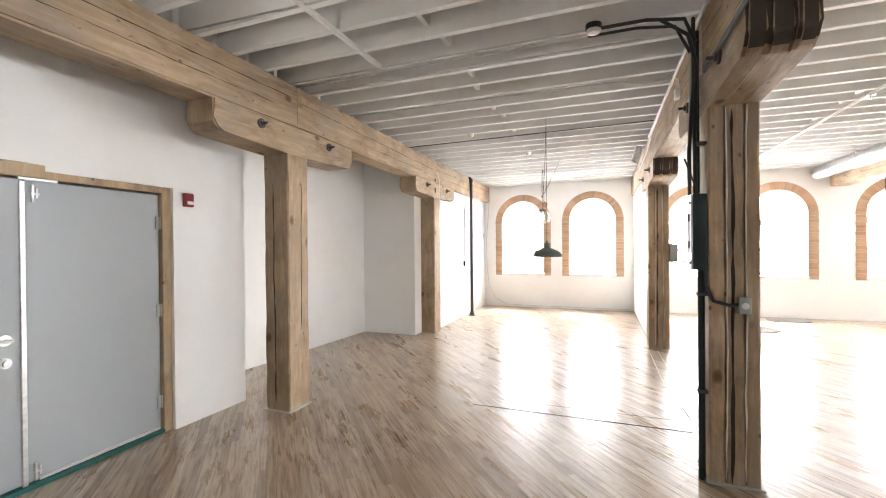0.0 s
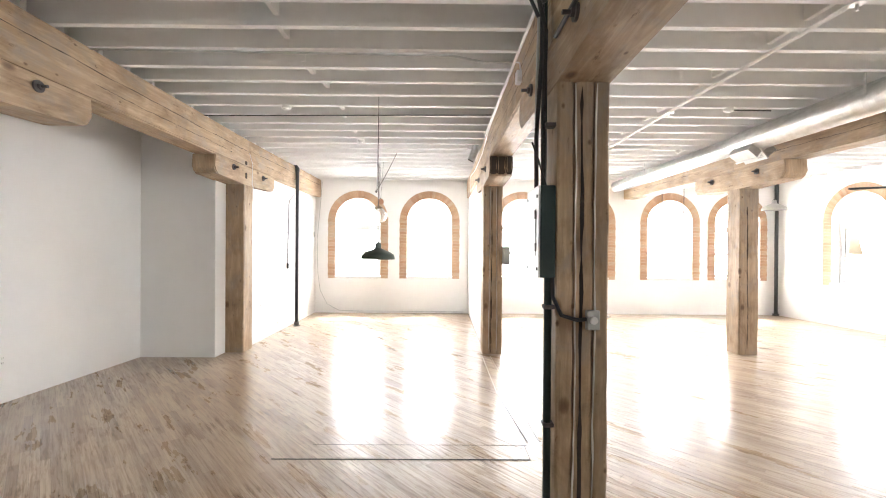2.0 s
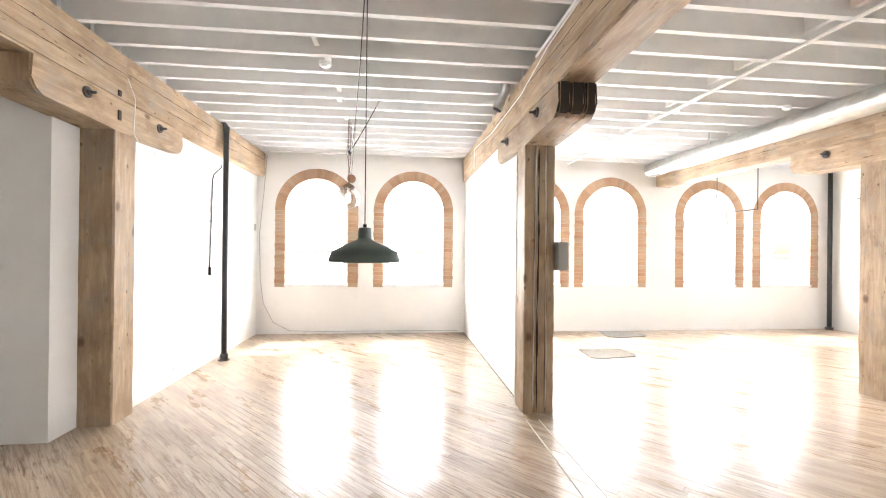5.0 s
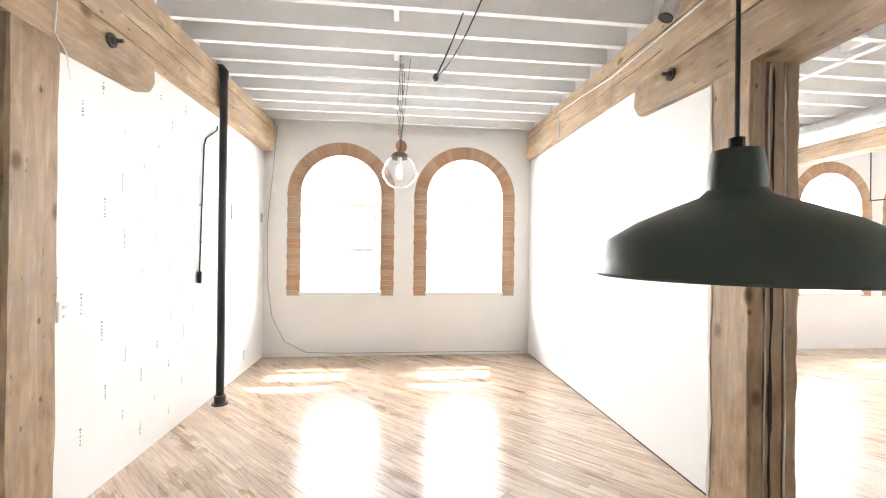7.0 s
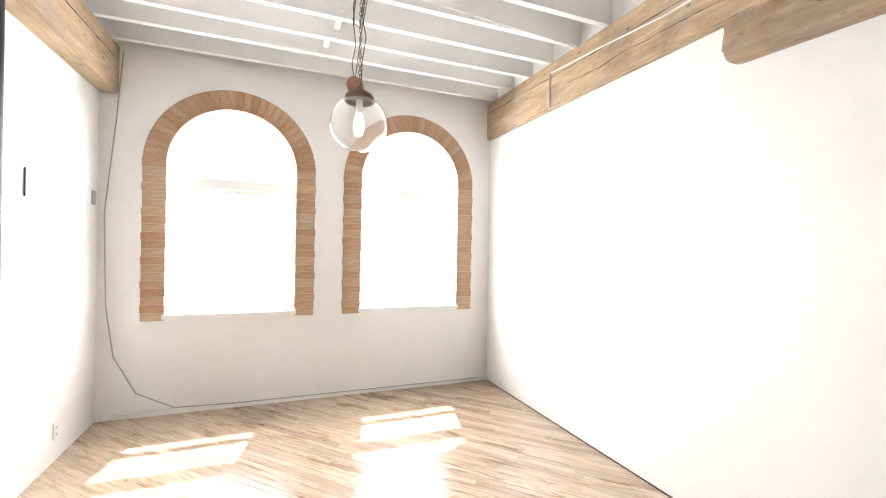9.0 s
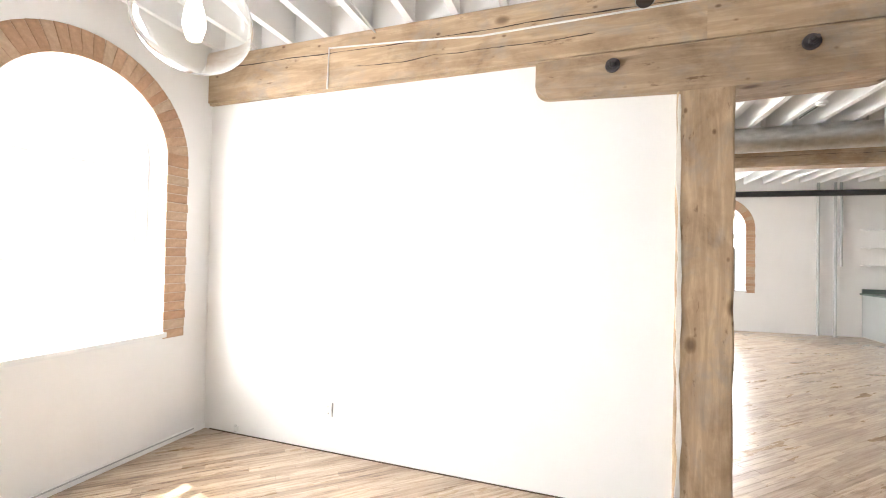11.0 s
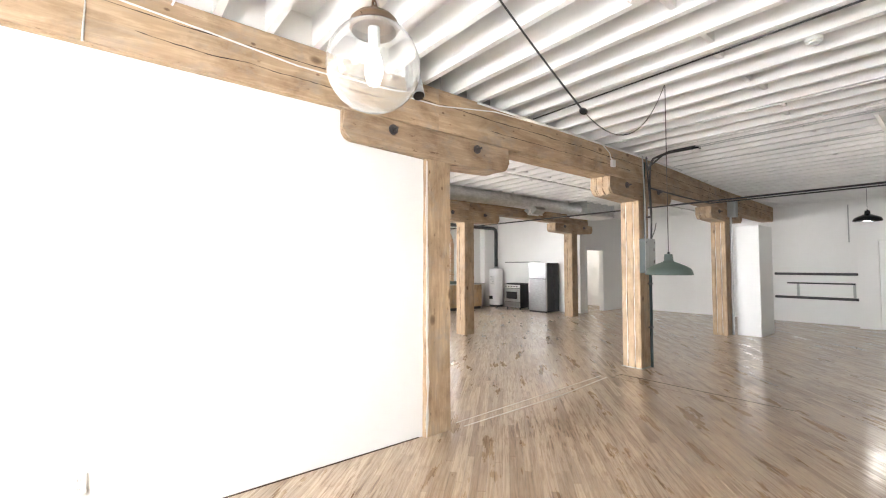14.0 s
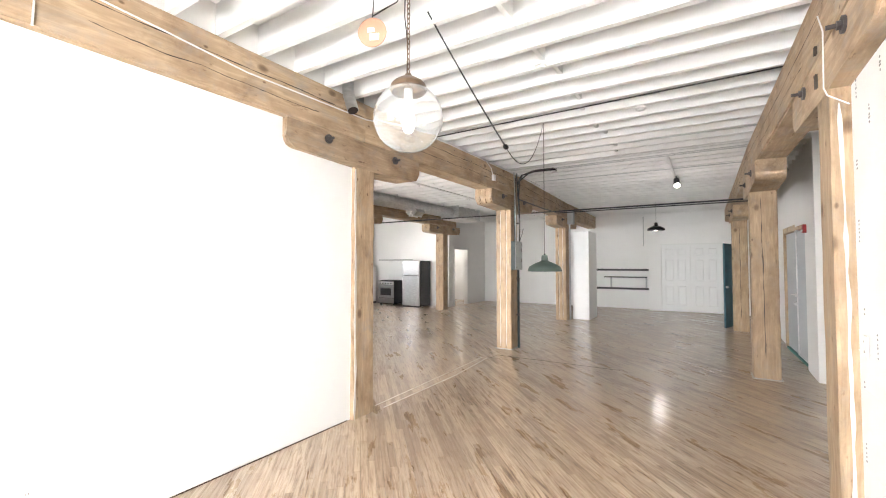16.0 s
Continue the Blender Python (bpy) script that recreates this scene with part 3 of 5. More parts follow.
for k, (cx, cy) in COLS.items():
    c = thing("timber_column", (cx, cy, 0), "square old fir timber post with bolted bolster", "column", "timber posts")
    if k[0] == "R":
        for q, (x0, x1) in enumerate(((-0.152, -0.052), (-0.050, 0.062), (0.064, 0.152))):
            part("post_plank", ply_mesh(k + str(q), x0, x1), FIR_Z, c)
            part("corbel_plank", corbel_mesh(x0 - 0.003 * (q == 0), x1 + 0.003 * (q == 2), 1.0 - 0.012 * (q == 1), 0.018), FIR_Y, c).data.materials.append(DARK_END_SLOT)
    else:
        part("post", post_mesh(k), FIR_Z, c)
        part("corbel", corbel_mesh(), FIR_Y, c).data.materials.append(DARK_END_SLOT if k == "L0" else FIR_Z)
    for s in (-1, 1):
        for yy in (-0.5, 0.52):
            bolt(c, s * (CW + 0.003), yy, 2.79, s)
    if k[0] == "R":
        crack_line(c, "S", -0.022, 0.02, 2.56, 0.009, k + "a", CRACK, "check", "dark drying crack")
        crack_line(c, "S", -0.051, 0.05, 2.58, 0.0045, k + "b", SCRAPED, "paint_line", "chipped line of old white paint")
        crack_line(c, "S", 0.063, 0.05, 2.58, 0.0045, k + "c", SCRAPED, "paint_line", "chipped line of old white paint")
        crack_line(c, "N", 0.063, 0.05, 2.58, 0.006, k + "d", SCRAPED, "paint_line", "chipped line of old white paint")
        crack_line(c, "N", -0.051, 0.05, 2.58, 0.006, k + "e", SCRAPED, "paint_line", "chipped line of old white paint")
    elif k == "L2":
        crack_line(c, "N", 0.105, 0.02, 2.5, 0.010, k, SCRAPED, "paint_line", "chipped line of old white paint")
    else:
        crack_line(c, "N", 0.01, 0.3, 2.5, 0.005, k + "n", CRACK, "check", "dark drying crack")
        crack_line(c, "S", -0.02, 0.1, 2.3, 0.006, k + "s", CRACK, "check", "dark drying crack")
        crack_line(c, "E", 0.03, 0.8, 2.3, 0.003, k + "e", CRACK, "check", "dark drying crack")

# plaster bead where the partition meets its post
c = bpy.data.objects["timber_column.003"]
crack_line(c, "W", 0.135, 0.0, 2.57, 0.012, "bead", SCRAPED, "plaster_bead", "rough white plaster bead")


def beam(p, q, name="timber_beam"):
    """A beam between two places of the plan, with worn arrises and a long check."""
    a, b = Vector((*p, 0)), Vector((*q, 0))
    L = (b - a).length
    t = thing(name, (*p, BEAM_Z), "heavy old fir ceiling beam", "beam", "ceiling beams", rz=math.degrees(math.atan2(-(b - a).x, (b - a).y)))
    bm = bmesh.new()
    box(bm, -CW, CW, 0, L, 0.001, JOIST_Z - BEAM_Z - 0.006)
    bmesh.ops.bevel(bm, geom=[e for e in bm.edges if abs(e.verts[0].co.y - e.verts[1].co.y) > 1], offset=0.016, segments=2, affect="EDGES")
    part("beam_body", bm, FIR_Y, t)
    rnd = random.Random(str(p))
    for s in (-1, 1):
        for z, y0, y1, wide in ((0.27, 0.0, 1.0, 0.004), (0.15, rnd.uniform(0.05, 0.3), rnd.uniform(0.6, 0.95), 0.003)):
            bm = bmesh.new()
            prev = None
            for i in range(41):
                z += rnd.uniform(-0.005, 0.005)
                w = wide * (0.25 + rnd.random()) * (0.2 if i in (0, 40) else 1)
                cur = [bm.verts.new((s * (CW + 0.002), L * (y0 + (y1 - y0) * i / 40), z + e)) for e in (-w, w)]
                if prev:
                    bm.faces.new((prev[0], prev[1], cur[1], cur[0]))
                prev = cur
            part("check", bm, CRACK, t, "dark drying crack")
    return t


for line, north, south in (("L", (-3.115, N_Y), (-3.07, -5.3)), ("R", (0.825, N_Y), (1.2, -5.3)), ("E", (4.75, N_Y), (5.45, -2.36))):
    pts = [north] + [COLS[line + str(i)] for i in (2, 1, 0)] + [south]
    for p, q in zip(pts, pts[1:]):
        beam(q, p)

# old mortise slots in the west beam and its bolster, their shade as dark blocks
for zz, hh in ((2.73, 0.085), (2.925, 0.05)):
    slot = thing("mortise_slot", (-3.001, 7.40, zz), "dark block for the shade in an old mortise slot", "slot", "mortise slots")
    part("recess", boxes((-0.004, 0.010, -0.016, 0.018, -hh / 2, hh / 2)), DARK_END_SLOT, slot)

# ---------------------------------------------------------------- entrance door
d = thing("double_door", (-3.70, 1.59, 0), "closed grey steel double door in a pine frame", "door", rz=1.05)


def leaf(y0, y1, label):
    lf = part("door_leaf", boxes((-0.05, -0.005, y0, y1, 0.045, 2.13), bevel=0.003), GREYDOOR, d, label)
    return lf


right_leaf = leaf(-0.01, 0.93, "plain grey flush door leaf")
left_leaf = leaf(-0.95, -0.04, "plain grey flush door leaf with lever and deadbolt")
part("astragal", boxes((-0.006, 0.008, -0.044, -0.014, 0.03, 2.12), bevel=0.003), ALU, d, "bare metal meeting strip")
part("threshold", boxes((-0.05, 0.03, -0.95, 0.95, 0.0, 0.035), bevel=0.004), painted("worn_green_paint", (0.012, 0.12, 0.10), 0.5, 0.15), d, "worn green painted threshold")
part("sweep", boxes((-0.004, 0.006, 0.05, 0.92, 0.04, 0.062)), ALU, d, "pale door sweep strip")
bm = boxes((-0.06, 0.03, 0.94, 1.045, 0, 2.245), (-0.06, 0.03, -1.045, -0.96, 0, 2.245), (-0.06, 0.03, -0.96, 0.94, 2.145, 2.245), bevel=0.005)
part("door_casing", bm, PINE_Z, d, "pale knotty pine casing")
for z in (0.28, 1.1, 1.88):
    bm = bmesh.new()
    box(bm, -0.004, 0.006, 0.90, 0.94, z - 0.055, z + 0.055)
    cyl(bm, (0.006, 0.935, z - 0.055), (0.006, 0.935, z + 0.055), 0.009, 10)
    part("hinge", bm, GREYBOX, d, "grey butt hinge")
for z0, z1 in ((1.98, 2.10), (0.05, 0.17)):
    part("slide_bolt", boxes((-0.004, 0.014, 0.02, 0.032, z0, z1), (-0.004, 0.009, 0.045, 0.058, z0 + 0.03, z1 - 0.02), (-0.004, 0.012, 0.015, 0.065, z0 + 0.05, z0 + 0.065), bevel=0.002), ALU, d, "metal slide bolt")
part("top_strike", boxes((-0.005, 0.022, -0.06, 0.17, 2.128, 2.145), bevel=0.002), ALU, d, "pale metal strike plate")
bm = bmesh.new()
cyl(bm, (-0.004, -0.13, 1.05), (0.012, -0.13, 1.05), 0.036, 20)
cyl(bm, (0.01, -0.13, 1.05), (0.05, -0.13, 1.05), 0.012, 12)
tube(bm, [(0.05, -0.13, 1.05), (0.055, -0.11, 1.05), (0.055, -0.14, 1.052), (0.052, -0.21, 1.05)], 0.011, 10)
part("lever_handle", bm, ALU, left_leaf, "satin chrome lever handle", True)
bm = bmesh.new()
cyl(bm, (-0.004, -0.13, 0.9), (0.016, -0.13, 0.9), 0.034, 20)
cyl(bm, (0.014, -0.13, 0.9), (0.035, -0.13, 0.9), 0.02, 16)
part("deadbolt", bm, ALU, left_leaf, "satin chrome deadbolt", True)
wall("wall_lobby", (-4.66, -2.0), (-4.66, 3.1), -0.1, "plain wall closing the lobby behind the door")

f = thing("fire_alarm_pull", (-3.653, 2.74, 2.04), "small red fire alarm pull station on the wall", "fire alarm", rz=1.05)
part("housing", boxes((0, 0.045, -0.045, 0.045, 0, 0.125), bevel=0.006), REDP, f)
part("handle", boxes((0.045, 0.058, -0.03, 0.03, 0.02, 0.05), bevel=0.004), PLASTIC, f, "white pull bar")

# ---------------------------------------------------------------- west bay: lamps and ceiling fittings
def barn_lamp(name, place, r, top, material, label, lit=False):
    """Enamelled barn shade on a cord from the ceiling."""
    x, y, z = place
    t = thing(name, (x, y, z), label, "pendant lamp", "pendant lamps")
    k = r / 0.20
    out = [(0.20, 0.0), (0.203, 0.004), (0.198, 0.03), (0.185, 0.058), (0.14, 0.086), (0.09, 0.108), (0.05, 0.124), (0.040, 0.135), (0.038, 0.17), (0.034, 0.195), (0.012, 0.198)]
    inn = [(0.194, 0.0), (0.190, 0.03), (0.178, 0.054), (0.13, 0.080), (0.05, 0.115)]
    bm = bmesh.new()
    lathe(bm, [(a * k, b * k) for a, b in reversed(inn)] + [(a * k, b * k) for a, b in out], 48)
    part("shade", bm, material, t, smooth=True)
    bm = bmesh.new()
    lathe(bm, [(0.001, 0.055 * k), (0.028 * k, 0.062 * k), (0.036 * k, 0.085 * k), (0.02 * k, 0.12 * k)], 20)
    part("bulb", bm, BULB if lit else PLASTIC, t, "lit frosted bulb" if lit else "frosted bulb", True)
    bm = bmesh.new()
    cyl(bm, (0, 0, 0.19 * k), (0, 0, 0.215 * k), 0.011)
    part("strain_relief", bm, BLACKGLOSS, t)
    bm = bmesh.new()
    cyl(bm, (0, 0, 0.21 * k), (0, 0, top - z + 0.25), 0.0035, 6)
    part("cord", bm, BLACK, t)
    return t


barn_lamp("pendant_lamp", (-0.725, 5.84, 1.495), 0.20, 3.33, GREEN, "dark green enamel barn pendant on a black cord")
barn_lamp("pendant_lamp", (6.42, 8.9, 2.40), 0.20, 3.33, GREYBOX, "grey enamel barn pendant on a thin cord")
barn_lamp("pendant_lamp", (-1.20, -2.5, 2.52), 0.23, 3.33, BLACKGLOSS, "black enamel barn pendant with a lit bulb", True)
barn_lamp("pendant_lamp", (7.5, 1.0, 2.42), 0.22, 3.33, BLACKGLOSS, "black enamel barn pendant over the kitchen", True)

c = thing("extension_cord", (-1.03, 7.7, 2.54), "black cord swagged across the ceiling with a plug", "cord")
bm = bmesh.new()
tube(bm, sag((0, 0, 0), (0.28, 0.72, 0.84), 0.02), 0.006)
part("feed_cord", bm, BLACK, c)
bm = bmesh.new()
tube(bm, sag((0, 0, 0), (0.305, -1.86, 0.79), 0.30, 16), 0.0035)
part("lamp_cord", bm, BLACK, c)
bm = bmesh.new()
bmesh.ops.create_uvsphere(bm, u_segments=14, v_segments=10, radius=0.024, matrix=Matrix.Diagonal((0.8, 1.6, 0.9, 1)))
part("plug", bm, BLACKGLOSS, c, smooth=True)

g = thing("globe_pendant", (-1.228, 9.285, 2.268), "clear glass globe pendant on a bronze chain", "pendant lamp")
R = 0.162
bm = bmesh.new()
prof = [(R * math.sin(radians(a)), -R * math.cos(radians(a)) * (0.96 if a < 90 else 1.0)) for a in range(4, 152, 6)]
inner = [(r - 0.0025, z * 0.985) for r, z in prof]
lathe(bm, [(0.0004, prof[0][1])] + prof + list(reversed(inner)) + [(0.0004, inner[0][1])], 48)
part("globe", bm, MILKY, g, "clear, faintly milky blown glass globe", True).visible_shadow = False
bm = bmesh.new()
lathe(bm, [(0.078, 0.125), (0.084, 0.135), (0.082, 0.158), (0.07, 0.172), (0.045, 0.188), (0.022, 0.198), (0.012, 0.215), (0.001, 0.218)], 36)
for a in (0, 120, 240):
    cyl(bm, (0.08 * math.cos(radians(a)), 0.08 * math.sin(radians(a)), 0.145), (0.094 * math.cos(radians(a)), 0.094 * math.sin(radians(a)), 0.145), 0.004, 8)
part("cap", bm, BRONZE, g, "aged bronze gallery cap", True)
bm = bmesh.new()
cyl(bm, (0, 0, 0.06), (0, 0, 0.14), 0.02, 16)
part("socket", bm, PLASTIC, g)
bm = bmesh.new()
lathe(bm, [(0.001, -0.07), (0.02, -0.06), (0.032, -0.02), (0.026, 0.03), (0.014, 0.062)], 20)
part("bulb", bm, BULB, g, "glowing clear bulb", True)
bm = bmesh.new()
zc = 0.225
i = 0
while zc < 1.33:
    for a in range(10):
        p, q = radians(36 * a), radians(36 * (a + 1))
        f3 = lambda u: (0.008 * math.cos(u), 0, zc + 0.015 * math.sin(u)) if i % 2 else (0, 0.008 * math.cos(u), zc + 0.015 * math.sin(u))
        cyl(bm, f3(p), f3(q), 0.0025, 5)
    zc += 0.024
    i += 1
part("chain", bm, BRONZE, g, "bronze link chain")
bm = bmesh.new()
tube(bm, [(0, 0, 1.05), (-0.012, 0.03, 0.9), (-0.022, 0.13, 0.74), (-0.01, 0.17, 0.66), (0.012, 0.10, 0.60), (0.02, 0.03, 0.74), (0.012, 0.0, 1.03)], 0.0035)
tube(bm, [(0.02, 0.01, 1.05), (0.035, 0.02, 0.95), (0.032, 0.015, 0.8), (0.012, 0.01, 0.62), (0.03, -0.01, 0.50), (0.01, -0.008, 0.36), (0.008, 0, 0.22)], 0.003)
tube(bm, [(-0.008, 0.01, 1.05), (-0.016, 0.03, 0.8), (-0.034, 0.06, 0.62), (-0.01, 0.10, 0.5), (-0.015, 0.19, 0.42), (0.005, 0.24, 0.37)], 0.003)
part("wiring", bm, BLACK, g, "loose black wiring loops")
dsc = thing("hanging_disc", (-1.213, 9.52, 2.572), "small copper disc hanging from a thin wire", "disc", rz=25)
bm = bmesh.new()
cyl(bm, (0, -0.004, 0), (0, 0.004, 0), 0.062, 32)
part("disc", bm, COPPER, dsc)
part("paper_label", boxes((-0.03, 0.01, 0.0042, 0.006, -0.035, -0.008), (-0.01, 0.02, 0.0042, 0.006, 0.0, 0.018)), PLASTIC, dsc, "torn white label")
bm = bmesh.new()
tube(bm, [(0, 0, 0.06), (0.0, -0.05, 0.3), (-0.015, -0.22, 0.8)], 0.0025, 6)
part("wire", bm, BLACK, dsc)


def ceiling_detector(x, y, z=JOIST_Z - 0.005):
    t = thing("smoke_detector", (x, y, z), "round white smoke detector on a joist", "smoke detector", "smoke detectors")
    bm = bmesh.new()
    lathe(bm, [(0.001, -0.05), (0.03, -0.05), (0.036, -0.036), (0.052, -0.034), (0.056, -0.014), (0.05, 0.0), (0.001, 0.0)], 28)
    part("housing", bm, PLASTIC, t, smooth=True)
    bm = bmesh.new()
    lathe(bm, [(0.037, -0.033), (0.038, -0.026), (0.05, -0.025)], 28)
    part("grille", bm, GREYBOX, t)


for x, y in ((-1.23, 7.41), (-1.82, 5.86), (4.0, 7.9), (3.4, 5.8), (2.9, 1.2)):
    ceiling_detector(x, y)

cl = thing("ceiling_light", (-0.06, 3.30, JOIST_Z - 0.03), "small round white ceiling light on a conduit box", "ceiling light")
bm = bmesh.new()
cyl(bm, (0, 0, 0), (0, 0, 0.04), 0.06, 20)
part("conduit_box", bm, BLACKGLOSS, cl)
bm = bmesh.new()
lathe(bm, [(0.001, -0.03), (0.04, -0.026), (0.055, -0.008), (0.05, 0.0)], 24)
part("diffuser", bm, PLASTIC, cl, smooth=True)


def conduit(pts, r, material, label, seg=8):
    bm = bmesh.new()
    o = Vector(pts[0])
    tube(bm, [Vector(p) - o for p in pts], r, seg)
    ob = part("conduit", bm, material, None, smooth=True, loc=o)
    return tagged(ob, label, "conduit", "conduits")


J = JOIST_Z - 0.012
conduit([(-2.98, 3.33, J), (-0.1, 3.33, J)], 0.008, GALV, "thin grey conduit under the joists")
conduit([(-2.98, 3.43, J), (-0.1, 3.43, J)], 0.007, GALV, "thin grey conduit under the joists")
conduit([(-0.1, 3.33, J), (0.3, 3.33, J), (0.55, 3.33, J - 0.04), (0.62, 3.36, J - 0.2)], 0.014, BLACK, "black conduit run along a ceiling joist")
conduit([(-0.1, 3.43, J), (0.25, 3.43, J), (0.5, 3.40, J - 0.05), (0.6, 3.42, J - 0.25)], 0.012, BLACK, "black conduit run along a ceiling joist")
conduit([(-2.98, 3.62, J), (0.64, 3.62, J)], 0.009, ALU, "pale metal conduit under the joists")
conduit([(-2.98, 4.44, J), (0.1, 4.50, J), (0.4, 4.56, J - 0.03), (0.64, 4.56, J - 0.02)], 0.010, GALV, "thin grey conduit under the joists")
conduit([(-3.0, 6.24, J), (0.64, 6.12, J)], 0.008, BLACK, "thin black conduit under the joists")
conduit([(-2.96, 2.2, J), (0.64, 2.35, J)], 0.008, GALV, "thin grey conduit under the joists")
conduit([(0.655, 2.0, JOIST_Z - 0.03), (0.655, 7.0, JOIST_Z - 0.03)], 0.012, PLASTIC, "white cable along a beam's top edge")
conduit([(-2.93, 9.6, 3.25), (-1.2, 9.55, 3.26), (0.64, 9.7, 3.25)], 0.007, PLASTIC, "white cable under the joists")
tr = thing("track_light", (-1.9, 2.25, JOIST_Z - 0.03), "white ceiling track with a lit black spotlight", "track light")
part("track", boxes((-0.018, 0.018, -1.6, 1.05, 0.0, 0.03)), PLASTIC, tr)
part("stem", cyl(bmesh.new(), (-0.03, -0.65, 0.0), (-0.03, -0.65, -0.08), 0.012), BLACK, tr)
hd = part("spot_head", cyl(bmesh.new(), (-0.03, -0.68, -0.07), (-0.05, -0.54, -0.20), 0.05, 20, 0.062), BLACKGLOSS, tr, "black spotlight head")
part("lens", cyl(bmesh.new(), (-0.05, -0.538, -0.201), (-0.0506, -0.533, -0.206), 0.052, 20), BULB, hd, "lit lamp face")

# standpipe, switch drop, outlets, cable
sp = thing("standpipe", (-2.94, 9.56, 0), "black iron standpipe from floor to ceiling", "pipe")
bm = bmesh.new()
cyl(bm, (0, 0, 0.03), (0, 0, 3.20), 0.036, 20)
part("pipe", bm, BLACK, sp, smooth=True)
bm = bmesh.new()
cyl(bm, (0, 0, 0), (0, 0, 0.09), 0.052, 20)
cyl(bm, (0, 0, 0.0), (0, 0, 0.015), 0.075, 20)
part("floor_flange", bm, IRON, sp, smooth=True)
bm = bmesh.new()
tube(bm, [(0, 0, 3.18), (0, 0, 3.24), (-0.03, 0.02, 3.28), (-0.15, 0.05, 3.29)], 0.042, 14)
part("elbow", bm, BLACK, sp, smooth=True)

sw = thing("switch_drop", (-3.086, 9.43, 1.22), "black conduit drop ending in a small switch", "switch")
bm = bmesh.new()
tube(bm, [(0.0, 0.36, 1.55), (0, 0.34, 1.5), (0, 0.10, 1.36), (0, 0.06, 1.28), (0, 0.0, 0.08)], 0.008)
part("conduit_run", bm, BLACK, sw)
part("switch_box", boxes((-0.01, 0.03, -0.025, 0.025, -0.03, 0.08), bevel=0.004), BLACKGLOSS, sw)
for z in (0.35, 0.7):
    part("clip", boxes((-0.01, 0.012, 0.0, 0.04, z, z + 0.012)), BLACK, sw)


def outlet(x, y, z, rz, label="white duplex wall outlet plate", h=0.115, w=0.07):
    t = thing("wall_outlet", (x, y, z), label, "outlet", "wall outlets", rz=rz)
    part("plate", boxes((-w / 2, w / 2, -0.008, 0.0, -h / 2, h / 2), bevel=0.002), PLASTIC, t)
    for s in (-1, 1):
        part("socket", boxes((-0.015, 0.015, -0.0105, -0.007, s * 0.026 - 0.014, s * 0.026 + 0.014), bevel=0.002), PLASTIC, t)
        part("slots", boxes((-0.007, -0.005, -0.0115, -0.010, s * 0.026 - 0.006, s * 0.026 + 0.006), (0.005, 0.007, -0.0115, -0.010, s * 0.026 - 0.006, s * 0.026 + 0.006)), CRACK, t)


outlet(0.719, 10.08, 0.335, -90, "white outlet plate low on the partition")
outlet(0.719, 11.0, 0.05, -90, "small white cable plate at the floor", 0.05, 0.05)
outlet(-3.095, 7.81, 1.16, 90, "grey outlet box beside a timber post")
outlet(-3.095, 10.65, 0.22, 90, "white outlet plate low on the block wall")
outlet(-4.50, 5.22, 0.44, 87, "white outlet plate low in the alcove")
tagged(part("wall_plate", boxes((0, 0.012, -0.03, 0.03, -0.06, 0.06), bevel=0.003), GREYBOX, loc=(-3.098, 11.25, 1.94)), "small grey switch plate on the block wall", "switch")
tagged(part("wall_hook", boxes((0, 0.008, -0.006, 0.006, -0.09, 0.09), bevel=0.002), BLACK, loc=(-3.098, 10.21, 1.93)), "short black metal strip on the wall", "bracket")
conduit([(-2.93, 11.355, 3.25), (-2.98, 11.36, 2.6), (-3.05, 11.36, 1.83), (-3.03, 11.36, 1.0), (-2.97, 11.36, 0.56), (-2.8, 11.36, 0.22), (-2.5, 11.355, 0.06), (-2.0, 11.35, 0.045), (0.6, 11.35, 0.04)], 0.0055, GREYBOX, "thin grey cable hanging down the window wall")
conduit([(0.668, 10.13, 2.88), (0.668, 10.12, 3.2), (0.668, 9.5, 3.16), (0.668, 8.88, 3.11), (0.668, 8.2, 3.12), (0.668, 7.5, 3.13), (0.668, 6.74, 3.25), (0.668, 5.5, 3.29), (0.668, 4.6, 3.29), (0.668, 4.4, 3.2), (0.668, 4.34, 3.1)], 0.0065, PLASTIC, "white cable tacked along the timber beam")
tagged(part("cable_box", boxes((-0.04, 0.004, -0.04, 0.04, -0.05, 0.05), bevel=0.006), PLASTIC, loc=(0.668, 4.34, 3.05)), "small white cable box on the beam", "junction box")
conduit([(-2.996, 7.5, 3.1), (-2.996, 7.62, 2.95), (-2.996, 7.60, 2.62), (-2.996, 7.68, 2.55), (-3.06, 7.80, 2.45)], 0.004, PLASTIC, "thin white cable looped round the beam end")

ds = thing("duct_stub", (0.56, 7.85, 3.09), "short galvanised duct elbow above the beam", "duct")
bm = bmesh.new()
tube(bm, [(0.03, 0.0, 0.36), (0.03, 0.0, 0.20), (0.0, 0.0, 0.12), (-0.05, 0.01, 0.0)], 0.056, 20)
part("elbow", bm, GALV, ds, smooth=True)
bm = bmesh.new()
lathe(bm, [(0.057, -0.006), (0.060, 0.0), (0.057, 0.006)], 24)
ob = part("collar", bm, GALV, ds)
ob.location = (0.012, 0.0, 0.15)
# Dark disc over the capped tube end, painted shade of the hollow
part("mouth", cyl(bmesh.new(), (-0.0505, 0.01, -0.001), (-0.053, 0.0105, -0.006), 0.05, 20), CRACK, ds, "black disc for the shade inside the duct")

